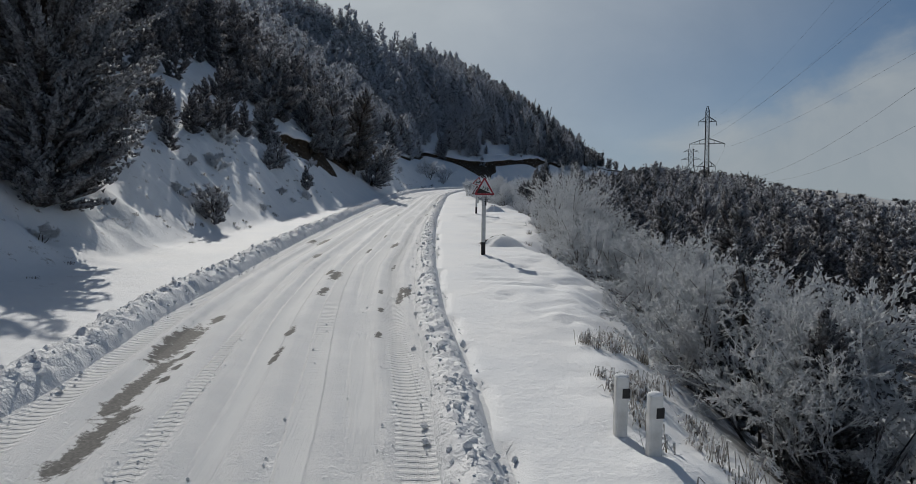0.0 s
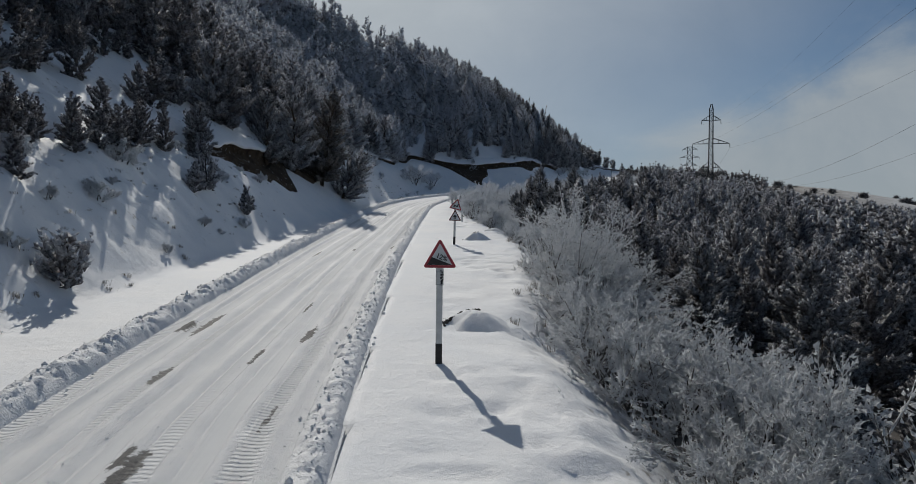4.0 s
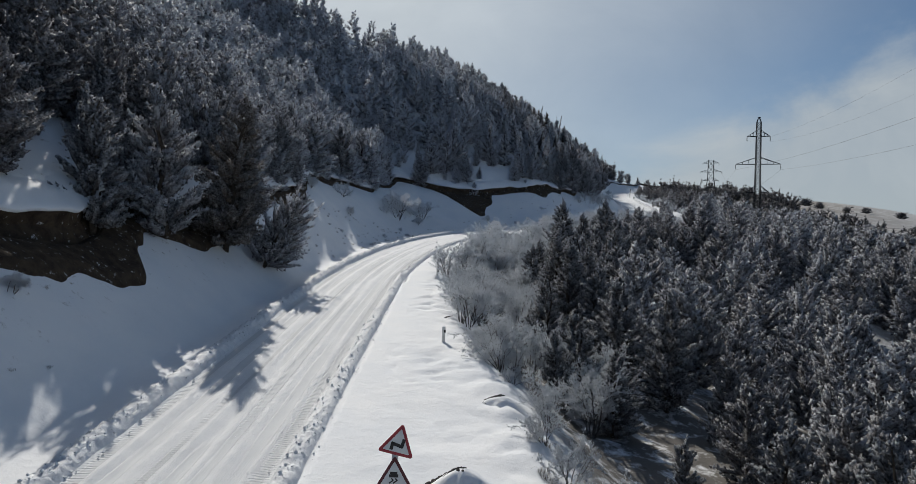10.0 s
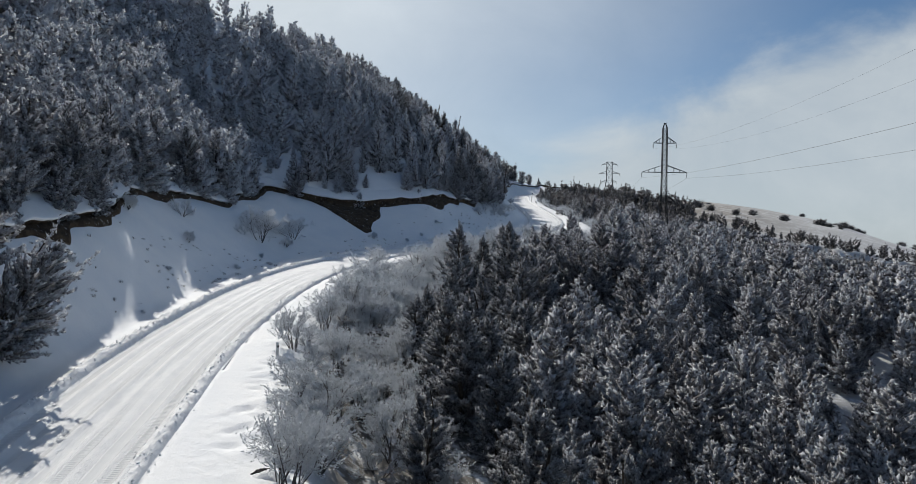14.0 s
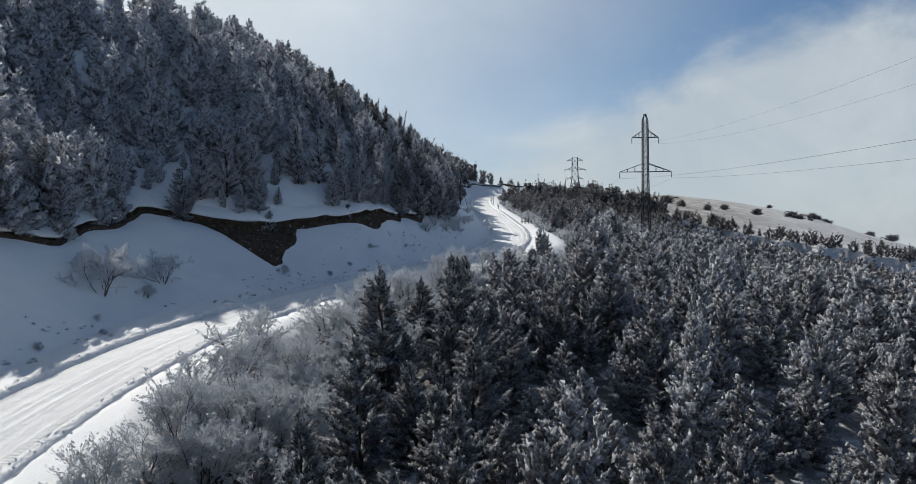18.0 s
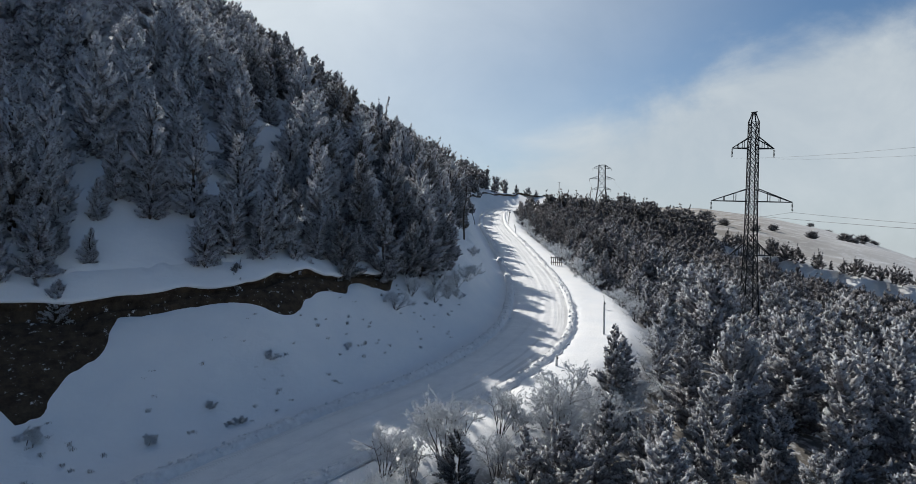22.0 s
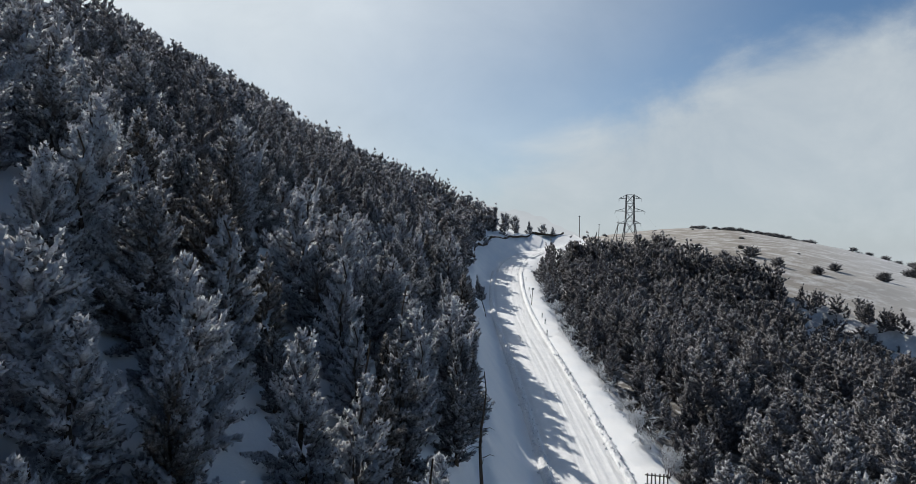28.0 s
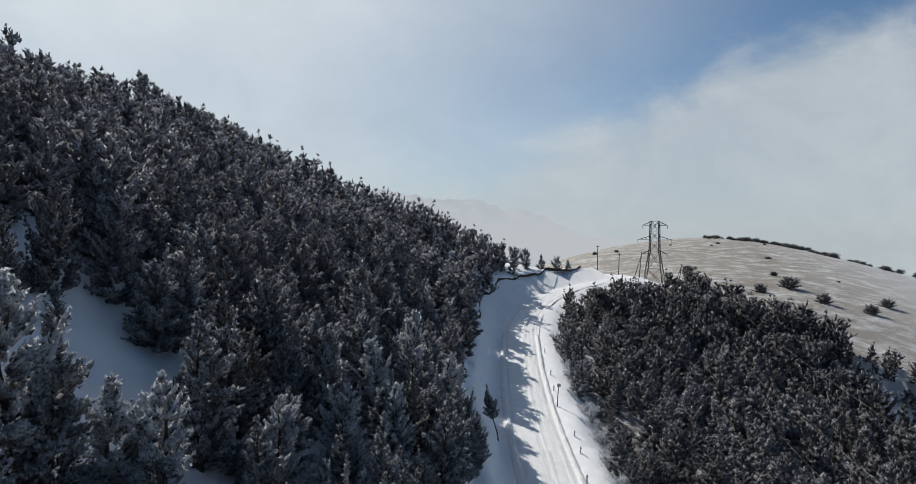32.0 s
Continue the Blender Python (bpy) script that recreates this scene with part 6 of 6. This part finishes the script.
def crossarm(thing, z, half, body, drop=1.6, insulators=True):
    for s in (1, -1):
        bm = bmesh.new()
        for y in (-body, body):
            bar(bm, (s * body, y, z), (s * half, 0, z), 0.10)
            bar(bm, (s * body, y, z + drop), (s * half, 0, z), 0.10)
            for k in (0.35, 0.65):
                bar(bm, (s * (body + (half - body) * k), y * (1 - k), z), (s * (body + (half - body) * k), y * (1 - k), z + drop * (1 - k)), 0.06)
        part("crossarm", bm, STEEL, thing)
        if insulators:
            bm = bmesh.new()
            for i in range(6):
                bmesh.ops.create_cone(bm, cap_ends=True, segments=8, radius1=0.13, radius2=0.06, depth=0.09, matrix=Matrix.Translation((s * half, 0, z - 0.2 - 0.15 * i)))
            tube(bm, [(s * half, 0, z), (s * half, 0, z - 1.15)], [0.02, 0.02], 5)
            part("insulator", bm, GLASS_INS, thing, "string of dark insulator discs")


P1 = (70.4, 184.8)
P1Z = 43.3
base1 = at(*P1)
H1 = P1Z - base1
pyl = new("pylon", None)
tagged(pyl, "tall dark steel lattice pylon with three crossarm levels", "pylon", "power line pylons")
zt = H1 - 1.3
lattice(pyl, [(-0.5, 0.95), (H1 - 16.9, 0.58), (H1 - 10.7, 0.50), (H1 - 4.3, 0.47), (zt, 0.45)], w=0.072)
bm = bmesh.new()
for sx, sy in ((1, 1), (1, -1), (-1, -1), (-1, 1)):
    bar(bm, (sx * 0.45, sy * 0.45, zt), (sx * 0.12, sy * 0.12, H1 - 0.15), 0.11)
box(bm, 0.65, 0.3, 0.1, Matrix.Translation((0.05, 0, H1 - 0.1)) @ Matrix.Rotation(-0.15, 4, "Y"))
part("peak", bm, STEEL, pyl)
crossarm(pyl, H1 - 4.4, 2.45, 0.47, 1.3)
crossarm(pyl, H1 - 10.7, 4.75, 0.50, 1.5)
crossarm(pyl, H1 - 17.1, 2.4, 0.58, 1.5)
pyl.matrix_basis = pose(*P1, base1, 0, 0, -13)

P2 = (137.5, 385.5)
base2 = at(*P2)
H2 = 60.6 - base2
pyl = new("pylon", None)
tagged(pyl, "squat steel lattice pylon with splayed legs on the saddle", "pylon", "power line pylons")
lattice(pyl, [(-0.5, 3.2), (H2 - 9.8, 1.55), (H2, 1.35)], w=0.13)
for dz, hf in ((0.5, 4.0), (5.2, 5.4), (9.8, 4.0)):
    crossarm(pyl, H2 - dz - 0.9, hf, 1.4, 1.2)
pyl.matrix_basis = pose(*P2, base2, 0, 0, -18)


def wire(name, pts, r=0.014):
    """A sagging wire through points, drawn as a thin tube."""
    bm = bmesh.new()
    tube(bm, pts, [r] * len(pts), 4)
    ob = part(name, bm, WIRE)
    tagged(ob, "thin sagging power line wire", "wire", "power line wires")


def sag(a, b, drop, n=24):
    a, b = Vector(a), Vector(b)
    return [a.lerp(b, i / n) - Vector((0, 0, 4 * drop * (i / n) * (1 - i / n))) for i in range(n + 1)]


c1, s1 = math.cos(radians(-13)), math.sin(radians(-13))
c2, s2 = math.cos(radians(-18)), math.sin(radians(-18))
for off1, dz1, off2, dz2, dr in ((-2.4, 18.3, -4.0, 11.8, 7.5), (2.4, 18.3, 4.0, 11.8, 7.5), (-4.75, 11.9, -5.4, 7.2, 6.5), (4.75, 11.9, 5.4, 7.2, 6.5)):
    a = (P1[0] + off1 * c1, P1[1] + off1 * s1, P1Z - dz1)
    b = (P2[0] + off2 * c2, P2[1] + off2 * s2, 60.6 - dz2)
    wire("wire", sag(a, b, dr), 0.016)
for off, z0, z1, drop in ((-2.4, P1Z - 18.3, 31.0, 12.0), (2.4, P1Z - 18.3, 30.0, 12.0), (-4.75, P1Z - 11.9, 28.0, 3.3), (4.75, P1Z - 11.9, 27.5, 3.3), (-2.45, P1Z - 5.6, 44.5, 7.7), (2.45, P1Z - 5.6, 43.5, 7.7)):
    a = (P1[0] + off * c1, P1[1] + off * s1, z0)
    b = (P1[0] - 0.214 * 190 + off * c1, P1[1] - 190, z1)
    wire("wire", sag(a, b, drop), 0.008 if z1 > 40 else 0.014)


# slanting timber poles near the saddle
def timber_pole(x, y, H, lean, strut):
    p = new("timber_pole", None)
    tagged(p, "leaning timber line pole with a strut" if strut else "weathered timber line pole", "pole", "timber poles on the saddle")
    bm = bmesh.new()
    tube(bm, [(0, 0, -0.5), (0, 0, H * 0.5), (0, 0, H)], [0.16, 0.14, 0.11], 7)
    part("pole", bm, WOOD, p)
    bm = bmesh.new()
    box(bm, 1.3, 0.12, 0.12, Matrix.Translation((0, 0, H - 0.4)), 0.01)
    part("crosspiece", bm, WOOD, p)
    if strut:
        bm = bmesh.new()
        tube(bm, [(-1.6, 0.3, -0.4), (0, 0, H * 0.85)], [0.13, 0.11], 7)
        part("strut", bm, WOOD, p)
    p.matrix_basis = pose(x, y, at(x, y), 0, lean, 10)


timber_pole(118.0, 386.0, 8.0, 0, False)
timber_pole(128.0, 392.0, 7.5, 2, False)
timber_pole(131.0, 383.0, 8.0, 6, True)
timber_pole(147.5, 388.0, 8.0, 10, True)


# ---- bushes on the bare hill ----
def hill_point(along, across):
    return 150 + along * 0.527 + across * 0.85, 385 + along * 0.85 - across * 0.527


def build_hill_bushes():
    V, F, f = crown_arrays(950, 3.4, 2.5, 60, 4, 0.8, 0.15, 0.0, True)
    bush = new("hill_bush", None)
    tagged(bush, "round dark bush on the windswept hill", "bush", "bushes on the open hill")
    part("crown", npmesh("crown", V, F, NEEDLE_DARK, {"frost": f * 0.45}, True), None, bush)
    part("trunk", trunk_mesh(951, 2.2, 0.12), None, bush)
    rng = random.Random(5)
    spots = [(28.0, 32.0, 1.25), (14, 22, 0.9), (6, 40, 1.0), (2, 52, 0.9), (48, -2, 0.85), (60, 30, 0.5), (12, -6, 0.7), (-6, 6, 0.8), (20, 60, 0.9), (16, 75, 1.0)]
    for i in range(170):                      # thickets along the crest, running down to the east
        across = rng.choice((4, 20, 32, 40, 52, 64, 76, 84, 92, 108, 122, 134, 146, 160, 172, 186, 200)) + rng.uniform(-8, 8)
        spots.append((395 - 0.55 * max(across, 0) + rng.uniform(-14, 14), across, rng.uniform(0.4, 1.05)))
    for i in range(22):
        spots.append((rng.uniform(60, 330), rng.uniform(90, 170), rng.uniform(0.7, 1.5)))
    for i in range(10):
        spots.append((rng.uniform(40, 360), rng.uniform(-70, 60), rng.uniform(0.25, 0.6)))
    for i, (al, ac, s) in enumerate(spots):
        x, y = hill_point(al, ac)
        m = pose(x, y, at(x, y) - 0.3, 0, 0, rng.uniform(0, 360))
        ob = bush if i == 0 else copy_thing(bush, m)
        ob.matrix_basis = m
        ob.scale = (s * rng.uniform(0.9, 1.5), s * rng.uniform(0.9, 1.5), s * (1.0 if i < 10 else rng.uniform(0.7, 1.0)))


build_hill_bushes()


# ---- dry weeds and grass ----
def build_weeds():
    rng = np.random.default_rng(77)
    C, h = [], []
    for n, slo, shi, side in ((130, 3, 13, 1), (40, 30, 60, 1), (170, 14, 62, -1), (420, 96, 186, -2)):
        s = rng.uniform(slo, shi, n)
        q = np.interp(s + S0, ARC, LINE[:, 1])
        w = np.interp(q, VERGE_A[:, 0], VERGE_A[:, 1])
        cl = vnoise(s / 1.1, s * 0 + side, 78)
        keep = rng.uniform(0, 1, n) < sstep(0.2, 0.6, cl)
        d = np.where(side > 0, w + rng.uniform(-0.1, 1.5, n), -np.where(side == -1, rng.uniform(7.0, 13, n), rng.uniform(5.5, 11.0, n)))
        x, y, nx, ny = along_line(s)
        C.append(np.stack([x + nx * d, y + ny * d], 1)[keep])
        h.append((rng.uniform(0.14, 0.45, n) if side > 0 else rng.uniform(0.05, 0.22, n))[keep])
    C, h = np.concatenate(C), np.concatenate(h)
    z = surface(C[:, 0], C[:, 1])
    m = len(C)
    bl = 26
    c = np.repeat(np.concatenate([C, z[:, None]], 1), bl, 0)
    c[:, :2] += rng.normal(0, 0.08, (m * bl, 2))
    hh = np.repeat(h, bl) * rng.uniform(0.35, 1.1, m * bl)
    a = rng.uniform(0, 2 * np.pi, m * bl)
    bend = rng.uniform(0.25, 1.15, m * bl) * hh
    wd = 0.003 + 0.006 * rng.uniform(0, 1, m * bl)
    sx, sy = -np.sin(a) * wd, np.cos(a) * wd
    p0 = c - np.array([0, 0, 0.05])
    p1 = c + np.stack([np.cos(a) * bend * 0.45, np.sin(a) * bend * 0.45, hh * 0.85], 1)
    p2 = c + np.stack([np.cos(a) * bend, np.sin(a) * bend, hh * (1.0 - 0.5 * bend / hh)], 1)
    off = np.stack([sx, sy, sx * 0], 1)
    V = np.stack([p0 - off, p0 + off, p1 - off * 1.6, p1 + off * 1.6, p2 - off * 1.8, p2 + off * 1.8], 1).reshape(-1, 3)
    o = np.arange(m * bl)[:, None] * 6
    F = np.concatenate([o + np.array([[0, 1, 3, 2]]), o + np.array([[2, 3, 5, 4]])])
    fr = np.tile([0.1, 0.1, 0.6, 0.6, 1.0, 1.0], m * bl) * np.repeat(rng.uniform(0.6, 1.5, m * bl), 6)
    weeds = foliage_material("rimed_weeds", (0.07, 0.055, 0.04), (0.2, 0.16, 0.11), (0.75, 0.76, 0.78), 0.9, 0.25)
    tagged(new("dry_weeds", npmesh("dry_weeds", V, F, weeds, {"frost": fr})), "dry rimed weeds and grass along the brink", "weeds", kind="stuff")


build_weeds()


# ---- far mountains ----
def build_mountains():
    m, nt, b = material("hazed_mountain_glow", 0.9, 0.0)
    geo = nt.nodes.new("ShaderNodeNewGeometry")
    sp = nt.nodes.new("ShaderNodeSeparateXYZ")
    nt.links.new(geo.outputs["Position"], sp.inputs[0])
    # haze is painted in: self-glowing pale tones, fading to mist colour lower down
    hazed_rock = ramp(nt, objnoise(nt, 0.006, 9, 0.65), [(0.42, (0.53, 0.585, 0.635)), (0.60, (0.62, 0.66, 0.70))])
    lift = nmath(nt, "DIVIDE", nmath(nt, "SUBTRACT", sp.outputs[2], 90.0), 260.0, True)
    col = mixc(nt, lift, (0.61, 0.65, 0.685), hazed_rock)
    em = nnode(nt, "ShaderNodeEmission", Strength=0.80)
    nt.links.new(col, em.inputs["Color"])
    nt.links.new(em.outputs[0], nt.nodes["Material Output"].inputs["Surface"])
    xs, v = np.linspace(-900, 2100, 240), np.linspace(0, 1, 14)
    X, U = np.meshgrid(xs, v)
    crest = np.interp(X, (-900, -300, 0, 200, 330, 600, 900, 1300, 1900, 2100), (40, 120, 240, 310, 352, 308, 292, 205, 50, 20)) + 26 * fbm(X / 150, X * 0 + 2, 111, 5)
    Z = -260 + (crest + 260) * U + 22 * fbm(X / 90, U * 6, 112, 4) * U
    Yy = 3650 + 500 * U + 80 * fbm(X / 200, U * 3, 113, 3)
    V = np.stack([X.ravel(), Yy.ravel(), Z.ravel()], 1)
    ny, nx = X.shape
    i = (np.arange(ny - 1)[:, None] * nx + np.arange(nx - 1)[None, :]).ravel()
    F = np.stack([i, i + 1, i + nx + 1, i + nx], 1)
    tagged(new("backdrop_mountains", npmesh("backdrop_mountains", V, F, m, None, True)), "glowing backdrop of pale snowy mountains far off, mist painted in", "mountains", kind="structure")


build_mountains()
